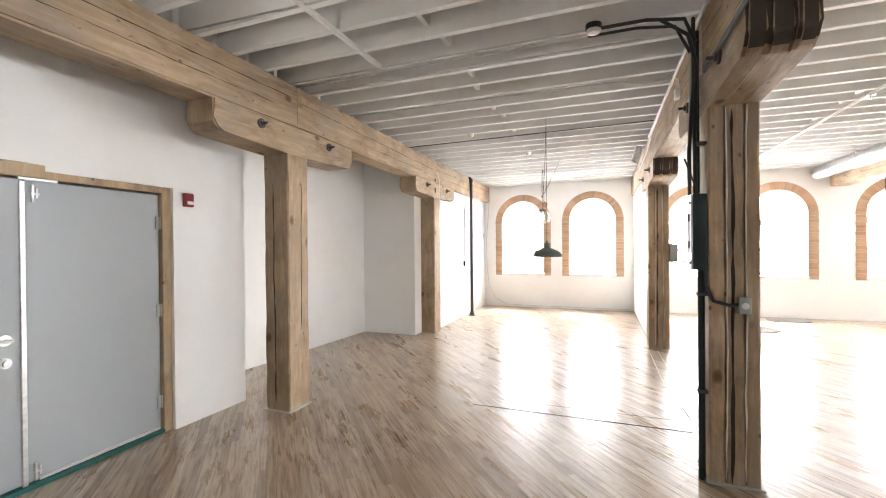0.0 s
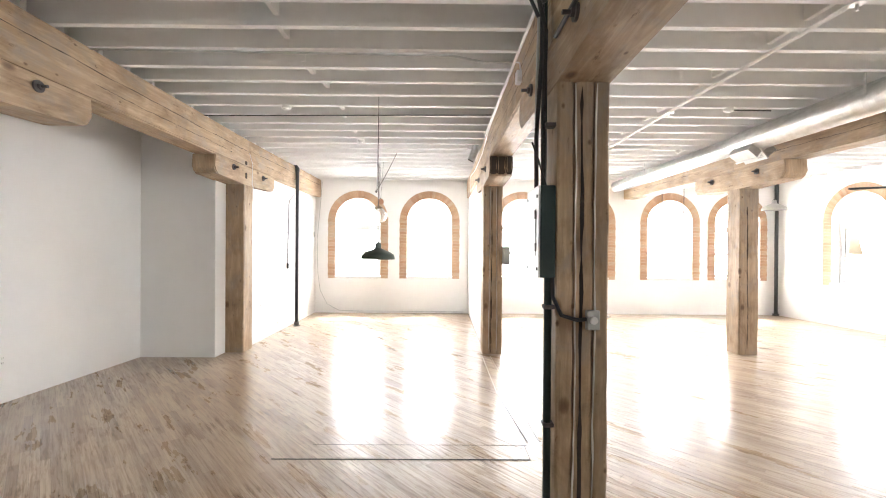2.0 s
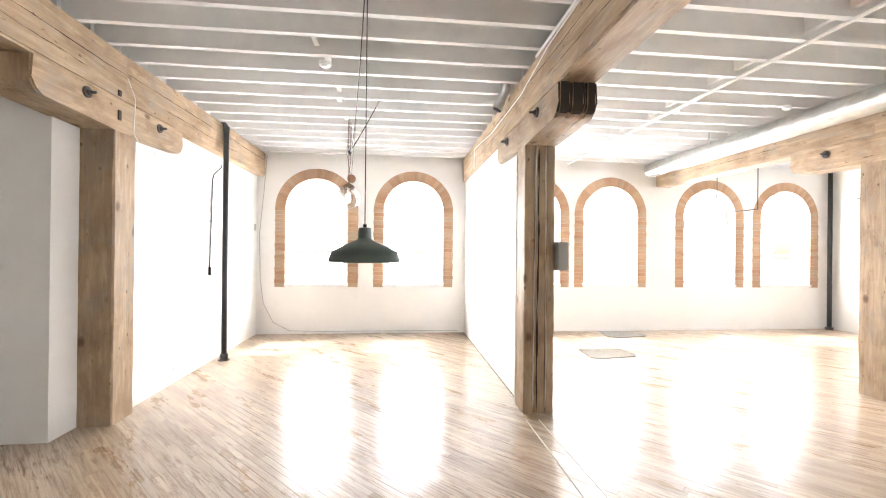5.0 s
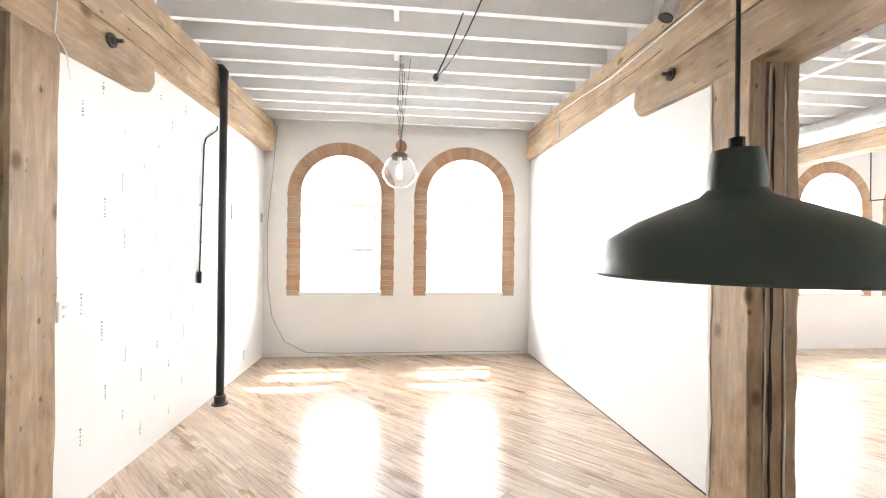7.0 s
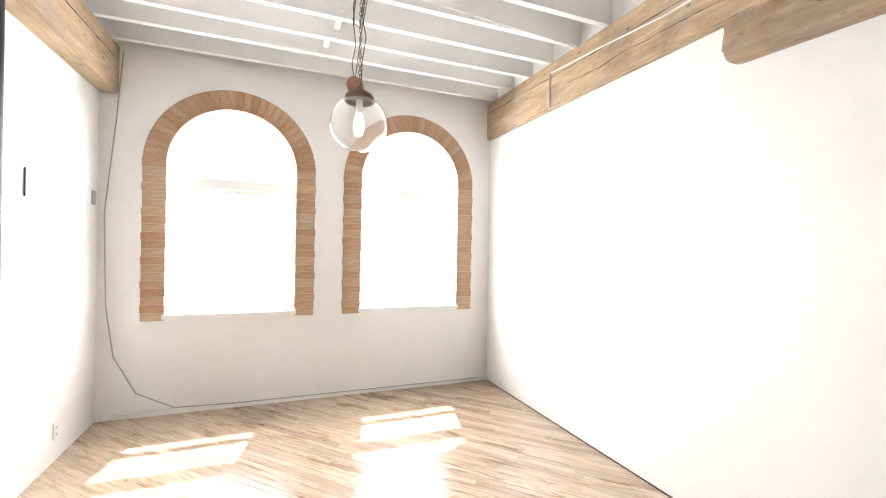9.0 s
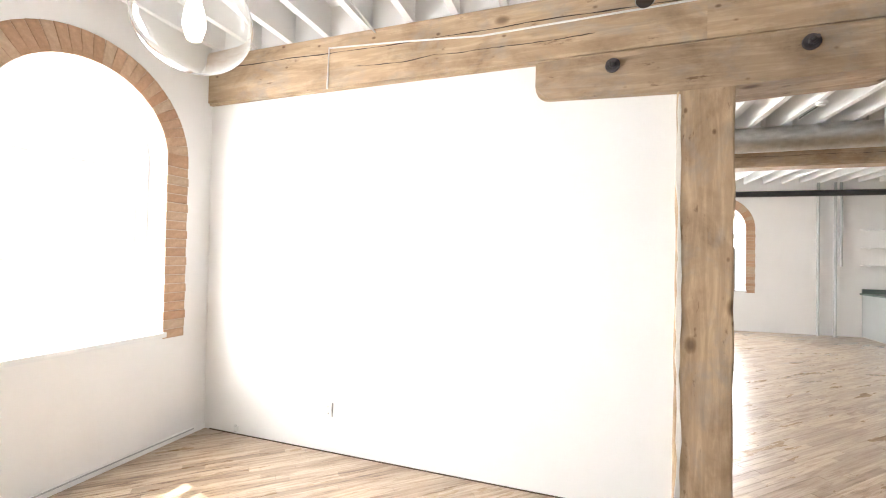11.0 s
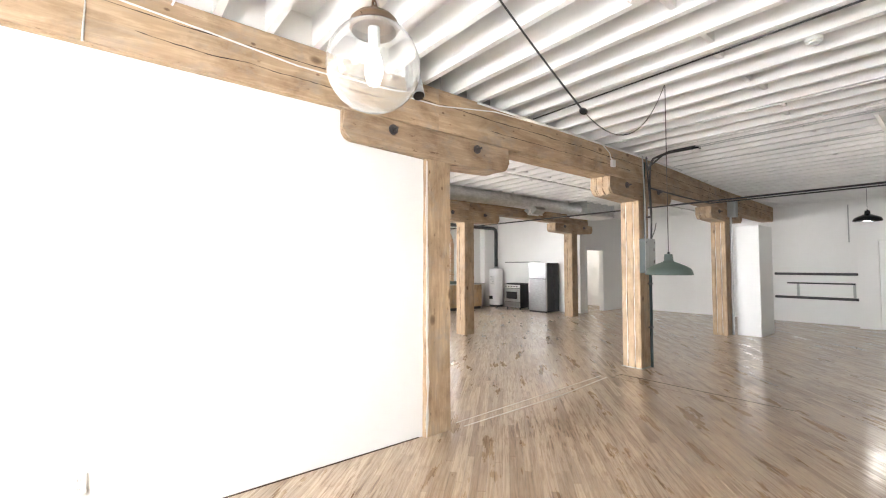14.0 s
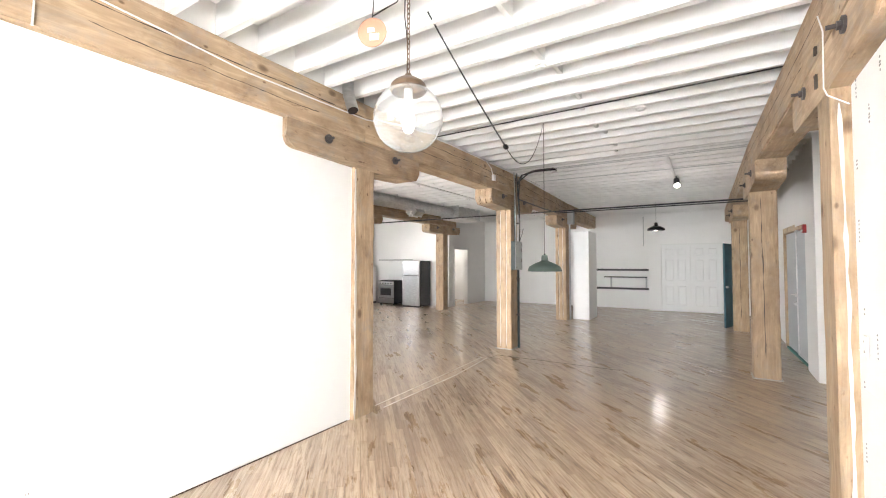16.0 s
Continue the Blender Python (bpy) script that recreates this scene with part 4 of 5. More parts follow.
# ---------------------------------------------------------------- electric gear on the first inner post
px, py = COLS["R1"]
eb = thing("electric_panel", (px - CW, py, 1.47), "dark green breaker panel with a grey door on a post", "electric panel")
part("housing", boxes((-0.09, -0.004, -0.15, 0.17, 0.0, 0.53), bevel=0.004), GREENBOX, eb)
dr = part("panel_door", boxes((-0.101, -0.091, -0.15, 0.17, 0.0, 0.53), bevel=0.003), GREYBOX, eb, "grey enamel panel cover")
part("inner_door", boxes((-0.107, -0.100, -0.08, 0.09, 0.12, 0.40), bevel=0.003), GREYBOX, dr, "hinged breaker door")
for yy, zz in ((-0.12, 0.05), (-0.12, 0.47), (0.14, 0.05), (0.14, 0.47)):
    part("screw", cyl(bmesh.new(), (-0.10, yy, zz), (-0.108, yy, zz), 0.01, 10), IRON, dr)
for zz in (0.15, 0.34):
    part("hinge", boxes((-0.112, -0.10, -0.096, -0.078, zz, zz + 0.05)), IRON, dr)
x0 = px - CW - 0.035
conduit([(x0, py - 0.11, 0.0), (x0, py - 0.11, 1.47)], 0.022, GREENBOX, "dark green conduit from floor to breaker panel", 14)
conduit([(x0 + 0.005, py + 0.03, 2.0), (x0 + 0.005, py + 0.03, 3.2)], 0.017, GREENBOX, "dark green conduit from panel to ceiling", 12)
conduit([(x0 - 0.03, py - 0.1, 2.0), (x0 - 0.035, py - 0.11, 2.4), (x0 - 0.02, py - 0.1, 2.9), (x0 - 0.06, py - 0.05, 3.15), (x0 - 0.25, py - 0.07, 3.29)], 0.014, BLACK, "black cable rising from the panel to the ceiling")
conduit([(x0 - 0.055, py - 0.04, 2.0), (x0 - 0.06, py - 0.05, 2.3), (x0 - 0.03, py - 0.05, 2.8), (x0 - 0.02, py, 3.29)], 0.013, BLACK, "black cable rising from the panel to the ceiling")
conduit([(x0 - 0.03, py + 0.09, 2.0), (x0 - 0.03, py + 0.09, 2.6), (x0 - 0.01, py + 0.1, 3.29)], 0.010, GREYBOX, "grey cable rising from the panel to the ceiling")
conduit([(x0 - 0.02, py - 0.13, 2.0), (x0 - 0.07, py - 0.14, 2.15), (x0 - 0.10, py - 0.12, 2.25)], 0.006, BLACK, "loose black cable end above the panel")
conduit([(x0 + 0.02, py - 0.13, 1.48), (x0 + 0.02, py - 0.14, 1.36), (x0 + 0.06, py - 0.18, 1.26), (px - 0.04, py - 0.18, 1.235), (px + 0.03, py - 0.175, 1.24)], 0.012, BLACK, "black cable looping round the post to a box")
for zz in (0.62, 1.3, 2.35):
    tagged(part("pipe_clamp", boxes((-0.028, 0.034, -0.03, 0.03, -0.012, 0.012), bevel=0.003), IRON, loc=(x0, py - 0.11, zz)), "small iron pipe clamp on the post", "clamp", "pipe clamps")
jb = thing("junction_box", (px + 0.05, py - CW, 1.235), "square grey junction box on the timber post", "junction box")
part("box_body", boxes((-0.035, 0.035, -0.045, -0.002, -0.055, 0.055), bevel=0.004), GREYBOX, jb)
part("receptacle", cyl(bmesh.new(), (0, -0.045, 0), (0, -0.052, 0), 0.022, 18), PLASTIC, jb, "pale round receptacle")
px, py = COLS["R2"]
jb = thing("junction_box", (px + CW, py - 0.1, 1.38), "grey steel box on the side of a post", "junction box")
part("box_body", boxes((0.002, 0.10, -0.14, 0.12, 0, 0.28), bevel=0.004), GREYBOX, jb)
part("cover", boxes((0.10, 0.106, -0.13, 0.11, 0.01, 0.27), bevel=0.002), GREYBOX, jb)

# ---------------------------------------------------------------- east bay: duct, pipes
dt = thing("round_duct", (4.27, 0, 3.14), "spiral galvanised round air duct under the joists", "duct")
bm = bmesh.new()
prof = []
yy = -0.2
while yy < 6.6:
    prof += [(0.160, yy), (0.160, yy + 0.105), (0.1612, yy + 0.112), (0.160, yy + 0.12)]
    yy += 0.12
prof += [(0.16, 6.7), (0.135, 6.95)]
yy = 6.95
while yy < 11.0:
    prof += [(0.135, yy), (0.135, yy + 0.105), (0.1362, yy + 0.112), (0.135, yy + 0.12)]
    yy += 0.12
lathe(bm, prof, 28, True)
bmesh.ops.rotate(bm, verts=bm.verts, cent=(0, 0, 0), matrix=Matrix.Rotation(radians(-90), 3, "X"))
part("duct_run", bm, GALV, dt, smooth=True)
for yc in (6.6, 1.6):
    for s in (-1, 1):
        bm = bmesh.new()
        box(bm, -0.12, 0.12, -0.19, 0.19, -0.16, 0.0)
        bmesh.ops.rotate(bm, verts=bm.verts, cent=(0, 0, 0), matrix=Matrix.Rotation(radians(-s * 52), 3, "Y"))
        bmesh.ops.translate(bm, verts=bm.verts, vec=(-s * 0.12, yc, -0.08))
        reg = part("register_boot", bm, GALV, dt, "boxy galvanised register boot")
        bm = bmesh.new()
        box(bm, -0.135, 0.135, -0.205, -0.165, -0.175, -0.158)
        box(bm, -0.135, 0.135, 0.165, 0.205, -0.175, -0.158)
        box(bm, -0.135, -0.10, -0.165, 0.165, -0.175, -0.158)
        box(bm, 0.10, 0.135, -0.165, 0.165, -0.175, -0.158)
        for q in range(6):
            box(bm, -0.088 + q * 0.033, -0.076 + q * 0.033, -0.165, 0.165, -0.172, -0.159)
        bmesh.ops.rotate(bm, verts=bm.verts, cent=(0, 0, 0), matrix=Matrix.Rotation(radians(-s * 52), 3, "Y"))
        bmesh.ops.translate(bm, verts=bm.verts, vec=(-s * 0.12, yc, -0.08))
        part("register_grille", bm, PLASTIC, reg, "white louvred grille")
for yc in (9.3, 4.9, 2.6, 0.4):
    for s in (-0.164, 0.164):
        part("hanger_strap", boxes((s - 0.004, s + 0.004, yc - 0.012, yc + 0.012, 0.0, 0.43)), GALV, dt)
ah = thing("air_unit", (4.27, -0.85, 2.98), "galvanised air plenum box at the duct's end", "air unit")
part("plenum", boxes((-0.3, 0.3, -0.75, 0.62, 0.02, 0.36), bevel=0.005), GALV, ah)
for yy in (-0.77, 0.62):
    part("flange", boxes((-0.32, 0.32, yy, yy + 0.02, 0.0, 0.38)), GALV, ah)
part("tray", boxes((-0.34, 0.34, -0.7, 0.5, -0.03, 0.0), bevel=0.004), PLASTIC, ah, "white drip tray")

sk = thing("sprinkler_pipe", (2.73, 0, 3.27), "white sprinkler pipe with heads under the joists", "sprinkler")
part("pipe", cyl(bmesh.new(), (0, -5.2, 0), (0, 11.3, 0), 0.016, 12), PLASTIC, sk, smooth=True)
for yc in (-3.2, -0.9, 1.35, 3.6, 5.84, 8.1, 10.3):
    bm = bmesh.new()
    cyl(bm, (0, yc, -0.02), (0, yc, -0.06), 0.01, 10)
    cyl(bm, (0, yc, -0.012), (0, yc, -0.02), 0.045, 18)
    part("sprinkler_head", bm, ALU, sk, "metal sprinkler head")
conduit([(-3.35, 0.75, 2.85), (0.2, 0.75, 2.85), (9.3, 0.75, 2.85)], 0.018, BLACK, "black pipe crossing under the beams", 10)
conduit([(-3.35, 0.82, 2.80), (0.62, 0.82, 2.80)], 0.013, BLACK, "second thin black pipe under the beams", 10)
conduit([(0.62, 0.82, 2.80), (0.64, 2.0, 2.80), (0.645, 3.2, 2.82)], 0.013, BLACK, "thin black pipe turning to the post", 10)
for xx in (3.4,):
    conduit([(xx, 5.8, 3.28), (xx + 0.5, 5.8, 3.28)], 0.008, BLACK, "short black cable to a detector")
rf = thing("hanging_rod_frame", (4.9, 9.28, 2.24), "thin black steel rod frame hung from the beam", "rod frame")
for yy in (0.0, 0.83):
    part("hanger_rod", cyl(bmesh.new(), (0, yy, 0), (0, yy, BEAM_Z - 2.24), 0.007, 8), BLACK, rf)
part("cross_rod", cyl(bmesh.new(), (0, -0.01, 0), (0, 0.84, 0), 0.007, 8), BLACK, rf)
rl = thing("hanging_pipe_rail", (6.4, 7.4, 2.6), "black pipe rail hung from the ceiling", "pipe rail")
part("rail", cyl(bmesh.new(), (0, 0, 0), (1.6, -0.35, 0.05), 0.016, 10), BLACK, rl)
for xx in (0.5, 1.3):
    part("drop", cyl(bmesh.new(), (xx, -0.22 * xx, 0.02), (xx, -0.22 * xx, 0.72), 0.013, 10), BLACK, rl)
np_ = thing("standpipe", (8.35, 11.24, 0), "black iron standpipe in the room's corner", "pipe")
part("pipe", cyl(bmesh.new(), (0, 0, 0), (0, 0, 3.3), 0.04, 18), BLACK, np_, smooth=True)
part("floor_flange", cyl(bmesh.new(), (0, 0, 0), (0, 0, 0.05), 0.07, 18), IRON, np_)

for (gx, gy, ga) in ((2.67, 9.6, 8), (3.69, 11.0, 4)):
    gs = thing("glass_sheet", (gx, gy, 0.0), "loose clear glass sheet lying on the floor", "glass sheet", "glass sheets", rz=ga)
    bm = bmesh.new()
    prism(bm, [(-0.42, -0.22), (-0.25, -0.3), (0.3, -0.28), (0.42, -0.12), (0.36, 0.26), (-0.3, 0.3)], lambda u, v, w: (u, v, 0.006 + w), 0.006)
    part("pane", bm, CLEAR, gs)
    bm = bmesh.new()
    tube(bm, [(-0.42, -0.22, 0.008), (-0.25, -0.3, 0.008), (0.3, -0.28, 0.008), (0.42, -0.12, 0.008)], 0.006, 6)
    part("edge_trim", bm, BLACK, gs, "dark ground edge")

# floor hatch and seam strips
h = thing("floor_plate", (-1.28, 4.1, 0), "flush wooden floor hatch with dark edges", "floor hatch")
part("front_edge", boxes((0.0, 2.0, -0.006, 0.006, 0.0, 0.004)), CRACK, h, "dark worn edge")
part("back_edge", boxes((0.25, 2.02, 0.24, 0.243, 0.0, 0.002)), CRACK, h, "dark worn edge")
part("side_edge", boxes((1.998, 2.001, 0.0, 0.24, 0.0, 0.002)), CRACK, h, "dark worn edge")
conduit([(0.66, 7.2, 0.0), (0.66, 5.6, 0.002), (0.76, 4.4, 0.002)], 0.007, SCRAPED, "pale seam strip across the floor", 6)
conduit([(0.78, 7.2, 0.0), (0.82, 5.6, 0.002), (0.86, 4.4, 0.002)], 0.005, SCRAPED, "pale seam strip across the floor", 6)
for line in ("R1", "L1"):
    cx, cy = COLS[line]
    tagged(part("base_shim", boxes((cx - 0.17, cx + 0.17, cy - 0.17, cy + 0.17, 0.0, 0.012), bevel=0.004), GREYBOX), "thin worn plate under the timber post", "plate", "post plates")

# ---------------------------------------------------------------- south end
wb = thing("tall_cabinet", (0.40, -1.35, 0), "tall plain white boxed cabinet beside a post", "cabinet")
part("body", boxes((0.0, 0.46, -0.98, -0.02, 0.0, 2.5), bevel=0.006), TRIM, wb)
part("door", boxes((0.005, 0.455, -0.02, 0.0, 0.02, 2.49), bevel=0.004), TRIM, wb)
conduit([(0.91, -1.28, 0.0), (0.91, -1.28, 2.72)], 0.024, GALV, "grey conduit rising beside the post", 12)
gb = thing("junction_box", (0.90, -1.25, 2.70), "grey steel junction box at the beam", "junction box")
part("box_body", boxes((-0.12, 0.12, -0.08, 0.1, 0, 0.38), bevel=0.006), GREYBOX, gb)
part("cover", boxes((-0.11, 0.11, 0.1, 0.107, 0.01, 0.37), bevel=0.003), GREYBOX, gb)

cd = thing("closet_doors", (-1.12, -4.93, 0), "closed white six-panel double closet doors", "door")


def panel_leaf(x0, x1):
    lf = part("door_leaf", boxes((x0, x1, -0.09, -0.055, 0.012, 2.19)), TRIM, cd)
    w = (x1 - x0)
    bm = bmesh.new()
    st = 0.11
    cols = [(x0 + st, x0 + w / 2 - 0.05), (x0 + w / 2 + 0.05, x1 - st)]
    rows = [(0.22, 0.86), (1.02, 1.72), (1.84, 2.08)]
    box(bm, x0, x1, -0.055, -0.003, 0.012, rows[0][0])
    box(bm, x0, x1, -0.055, -0.003, rows[0][1], rows[1][0])
    box(bm, x0, x1, -0.055, -0.003, rows[1][1], rows[2][0])
    box(bm, x0, x1, -0.055, -0.003, rows[2][1], 2.19)
    for a, b in rows:
        box(bm, x0, cols[0][0], -0.055, -0.003, a, b)
        box(bm, cols[0][1], cols[1][0], -0.055, -0.003, a, b)
        box(bm, cols[1][1], x1, -0.055, -0.003, a, b)
    part("stiles_and_rails", bm, TRIM, lf)
    for a, b in rows:
        for c0, c1 in cols:
            part("panel", boxes((c0 + 0.025, c1 - 0.025, -0.056, -0.032, a + 0.025, b - 0.025), bevel=0.008), TRIM, lf)


panel_leaf(-0.838, -0.012)
panel_leaf(-1.684, -0.850)
part("head_track", boxes((-1.70, 0.02, -0.05, 0.012, 2.19, 2.235)), PLASTIC, cd, "bright white head trim")

rk = thing("wall_rack", (0.3, -5.3, 0.66), "dark wooden wall rack with two long rails", "rack")
for z in (0.0, 0.66):
    part("rail", boxes((-1.0, 0.75, 0.0, 0.05, z, z + 0.07), bevel=0.005), BLACK, rk)
part("shelf", boxes((-0.95, 0.45, 0.0, 0.12, 0.42, 0.46), bevel=0.004), BLACK, rk)
for xx in (-0.95, 0.2):
    part("bracket", boxes((xx, xx + 0.05, 0.0, 0.05, 0.07, 0.42)), GREYBOX, rk)
tagged(part("wall_conduit", boxes((-0.012, 0.012, 0, 0.02, 2.0, 3.0)), GREYBOX, loc=(-0.55, -5.3, 0.2)), "short grey conduit on the back wall", "conduit", "conduits")

td = thing("teal_door", (-2.76, -1.64, 0), "open teal painted door beside a post", "door", rz=70.6)
part("door_leaf", boxes((-0.72, 0.0, -0.02, 0.02, 0.0, 2.08), bevel=0.003), TEAL, td)
part("knob", cyl(bmesh.new(), (-0.05, 0.02, 1.0), (-0.05, 0.07, 1.0), 0.025, 16), ALU, td, "satin metal knob")

# ---------------------------------------------------------------- kitchen
fg = thing("refrigerator", (6.34, -1.50, 0), "stainless top-freezer refrigerator with dark sides", "refrigerator")
part("body", boxes((0, 0.75, -0.72, -0.06, 0.03, 1.68), bevel=0.006), BLACKGLOSS, fg, "dark enamelled cabinet")
for z0, z1 in ((0.06, 1.13), (1.145, 1.685)):
    dr = part("door", boxes((0.004, 0.746, -0.055, 0.0, z0, z1), bevel=0.012), STEEL, fg, "brushed stainless door")
    hz = (z1 - 0.45, z1 - 0.03) if z0 < 1 else (z0 + 0.03, z0 + 0.35)
    bm = bmesh.new()
    tube(bm, [(0.69, 0.0, hz[0]), (0.69, 0.04, hz[0] + 0.02), (0.69, 0.045, sum(hz) / 2), (0.69, 0.04, hz[1] - 0.02), (0.69, 0.0, hz[1])], 0.012, 10)
    part("handle", bm, PLASTIC, dr, "pale bar handle", True)
part("door_edge", boxes((-0.004, 0.003, -0.055, -0.004, 0.06, 1.685), bevel=0.001), ALU, fg, "bright metal door edge")
part("kick_grille", boxes((0.02, 0.73, -0.06, -0.03, 0.0, 0.06)), BLACK, fg)

sv = thing("gas_stove", (7.57, -1.60, 0), "stainless gas range with a black oven window", "stove")
part("body", boxes((0, 0.76, -0.66, -0.03, 0.06, 0.90), bevel=0.004), BLACKGLOSS, sv, "black enamelled sides")
for xx in (0.05, 0.67):
    for yy in (-0.6, -0.12):
        part("foot", boxes((xx, xx + 0.04, yy, yy + 0.04, 0.0, 0.062)), BLACK, sv)
ov = part("oven_door", boxes((0.005, 0.755, -0.03, 0.0, 0.28, 0.76), bevel=0.006), STEEL, sv, "stainless oven door")
part("oven_window", boxes((0.12, 0.64, 0.0, 0.004, 0.38, 0.64)), BLACKGLOSS, ov, "black glass window")
bm = bmesh.new()
tube(bm, [(0.08, 0.0, 0.70), (0.08, 0.045, 0.70), (0.68, 0.045, 0.70), (0.68, 0.0, 0.70)], 0.011, 8)
part("handle", bm, STEEL, ov, "", True)
part("drawer", boxes((0.005, 0.755, -0.03, 0.0, 0.08, 0.265), bevel=0.006), STEEL, sv, "stainless lower drawer")
part("control_panel", boxes((0.005, 0.755, -0.03, 0.004, 0.775, 0.895), bevel=0.006), ALU, sv, "pale metal control panel")
for q in range(5):
    part("knob", cyl(bmesh.new(), (0.12 + q * 0.13, 0.004, 0.83), (0.12 + q * 0.13, 0.035, 0.83), 0.022, 14), BLACKGLOSS, sv, "black control knob")
part("cooktop", boxes((0, 0.76, -0.66, 0.0, 0.90, 0.92), bevel=0.004), BLACKGLOSS, sv)
for gx in (0.2, 0.56):
    bm = bmesh.new()
    for q in range(3):
        box(bm, gx - 0.15, gx + 0.15, -0.55 + q * 0.22, -0.538 + q * 0.22, 0.92, 0.945)
        box(bm, gx - 0.15 + q * 0.145, gx - 0.138 + q * 0.145, -0.57, -0.08, 0.92, 0.945)
    part("grate", bm, BLACK, sv, "cast iron pan grate")
part("backguard", boxes((0, 0.76, -0.68, -0.63, 0.92, 1.16), bevel=0.006), PLASTIC, sv, "white backguard")

wh = thing("water_heater", (9.10, -1.98, 0), "tall white cylindrical gas water heater", "water heater")
bm = bmesh.new()
lathe(bm, [(0.001, 0.06), (0.255, 0.06), (0.26, 0.09), (0.26, 1.42), (0.25, 1.46), (0.001, 1.48)], 32)
part("tank", bm, TRIM, wh, smooth=True)
part("label", boxes((-0.14, 0.1, 0.24, 0.262, 0.85, 1.2)), PLASTIC, wh, "pale paper label")
for q, (u0, u1, z) in enumerate(((-0.12, 0.06, 1.15), (-0.12, 0.02, 1.10), (-0.11, 0.07, 1.03), (-0.12, -0.02, 0.96), (-0.12, 0.05, 0.90))):
    part("label_line", boxes((u0, u1, 0.262, 0.2635, z, z + 0.018)), GREYBOX, wh, "grey line of print")
part("base_ring", cyl(bmesh.new(), (0, 0, 0.0), (0, 0, 0.08), 0.262, 32), BLACK, wh)
part("draft_hood", cyl(bmesh.new(), (0, 0, 1.48), (0, 0, 1.56), 0.11, 20, 0.06), GALV, wh)
part("control_valve", boxes((-0.06, 0.06, 0.25, 0.33, 0.3, 0.42), bevel=0.008), BLACK, wh)
conduit([(9.10, -1.98, 1.54), (9.10, -1.98, 2.85), (9.09, -1.95, 2.98), (9.05, -1.8, 3.03), (8.95, 0.5, 3.04), (8.85, 5.2, 3.06), (8.83, 5.4, 3.06)], 0.065, BLACK, "thick black flue pipe from the water heater", 16)
conduit([(8.9, -2.3, 1.72), (7.2, -2.3, 1.72)], 0.014, BLACK, "black gas pipe along the kitchen wall", 8)
tagged(part("kitchen_shelf", boxes((-0.9, 0.0, 0.0, 0.2, 0.0, 0.025), bevel=0.003), TRIM, loc=(8.1, -2.36, 1.66)), "short white shelf on the kitchen wall", "shelf")

pn = thing("counter_unit", (8.12, 1.72, 0), "putty laminate counter end unit", "cabinet", "kitchen cabinets")
part("body", boxes((0.0, 1.15, 0.0, 0.88, 0.0, 0.90), bevel=0.003), PUTTY, pn)
part("side_panel", boxes((0.0, 1.15, 0.88, 0.9, 0.02, 0.90)), GREYBOX, pn, "pale grey end panel")
dw = thing("dishwasher", (8.74, 0.95, 0), "grey built-in dishwasher with a dark panel", "dishwasher", "kitchen cabinets")
part("body", boxes((0.0, 0.6, 0.0, 0.75, 0.1, 0.9)), GREYBOX, dw)
part("door", boxes((-0.02, 0.0, 0.01, 0.74, 0.1, 0.74), bevel=0.005), GREYBOX, dw)
part("control_panel", boxes((-0.02, 0.0, 0.01, 0.74, 0.75, 0.89), bevel=0.004), BLACKGLOSS, dw)
part("toe_kick", boxes((0.03, 0.6, 0.0, 0.75, 0.0, 0.1)), BLACK, dw)
cab = thing("base_cabinet", (8.80, 0.0, 0), "pale oak base cabinet with two doors", "cabinet", "kitchen cabinets")
part("body", boxes((0.0, 0.6, 0.0, 0.93, 0.1, 0.90)), OAK, cab)
part("toe_kick", boxes((0.05, 0.6, 0.0, 0.93, 0.0, 0.1)), BLACK, cab)
for q in range(2):
    part("door", boxes((-0.02, 0.0, 0.01 + q * 0.465, 0.46 + q * 0.465, 0.11, 0.70), bevel=0.004), OAK, cab)
    part("drawer", boxes((-0.02, 0.0, 0.01 + q * 0.465, 0.46 + q * 0.465, 0.72, 0.89), bevel=0.004), OAK, cab)
copy_thing(cab, pose(8.85, -0.95, 0))
wt = thing("worktop", (8.08, -1.0, 0.90), "green laminate worktop with a low upstand", "worktop")
part("top", boxes((0.0, 1.22, 2.70, 3.66, 0.0, 0.035), (0.64, 1.35, 0.0, 2.70, 0.0, 0.035), bevel=0.005), GREEN, wt)
part("edge_strip", boxes((-0.006, 0.0, 2.70, 3.66, 0.0, 0.035), (0.632, 0.638, 0.0, 2.69, 0.0, 0.035)), PUTTY, wt, "pale front edging")
part("upstand", boxes((1.05, 1.07, 0.3, 3.66, 0.035, 0.13)), GREEN, wt)
for z in (1.52, 1.89, 2.28):
    for y0, y1 in ((1.45, 2.65), (-0.95, -0.22)):
        sh = thing("wall_shelf", (9.05 if y0 > 0 else 9.16, y0, z), "thin white wall shelf on brackets", "shelf", "wall shelves")
        part("board", boxes((0.0, 0.28, 0.0, y1 - y0, 0.0, 0.022), bevel=0.002), TRIM, sh)
        for q in (0.1, y1 - y0 - 0.12):
            part("bracket", boxes((0.04, 0.28, q, q + 0.02, -0.02, 0.0), (0.26, 0.28, q, q + 0.02, -0.16, 0.0)), PLASTIC, sh)
for yy in (3.45, 3.15, 3.05):
    conduit([(9.06 + 0.02 * (3.4 - yy), yy, 0.0 if yy > 3.1 else 1.5), (9.06 + 0.02 * (3.4 - yy), yy, 3.3)], 0.028, GREYBOX, "grey painted riser pipe on the wall", 10)
conduit([(9.42, -1.0, 0.95), (9.42, -1.0, 3.3)], 0.02, GREYBOX, "grey painted riser pipe on the wall", 10)
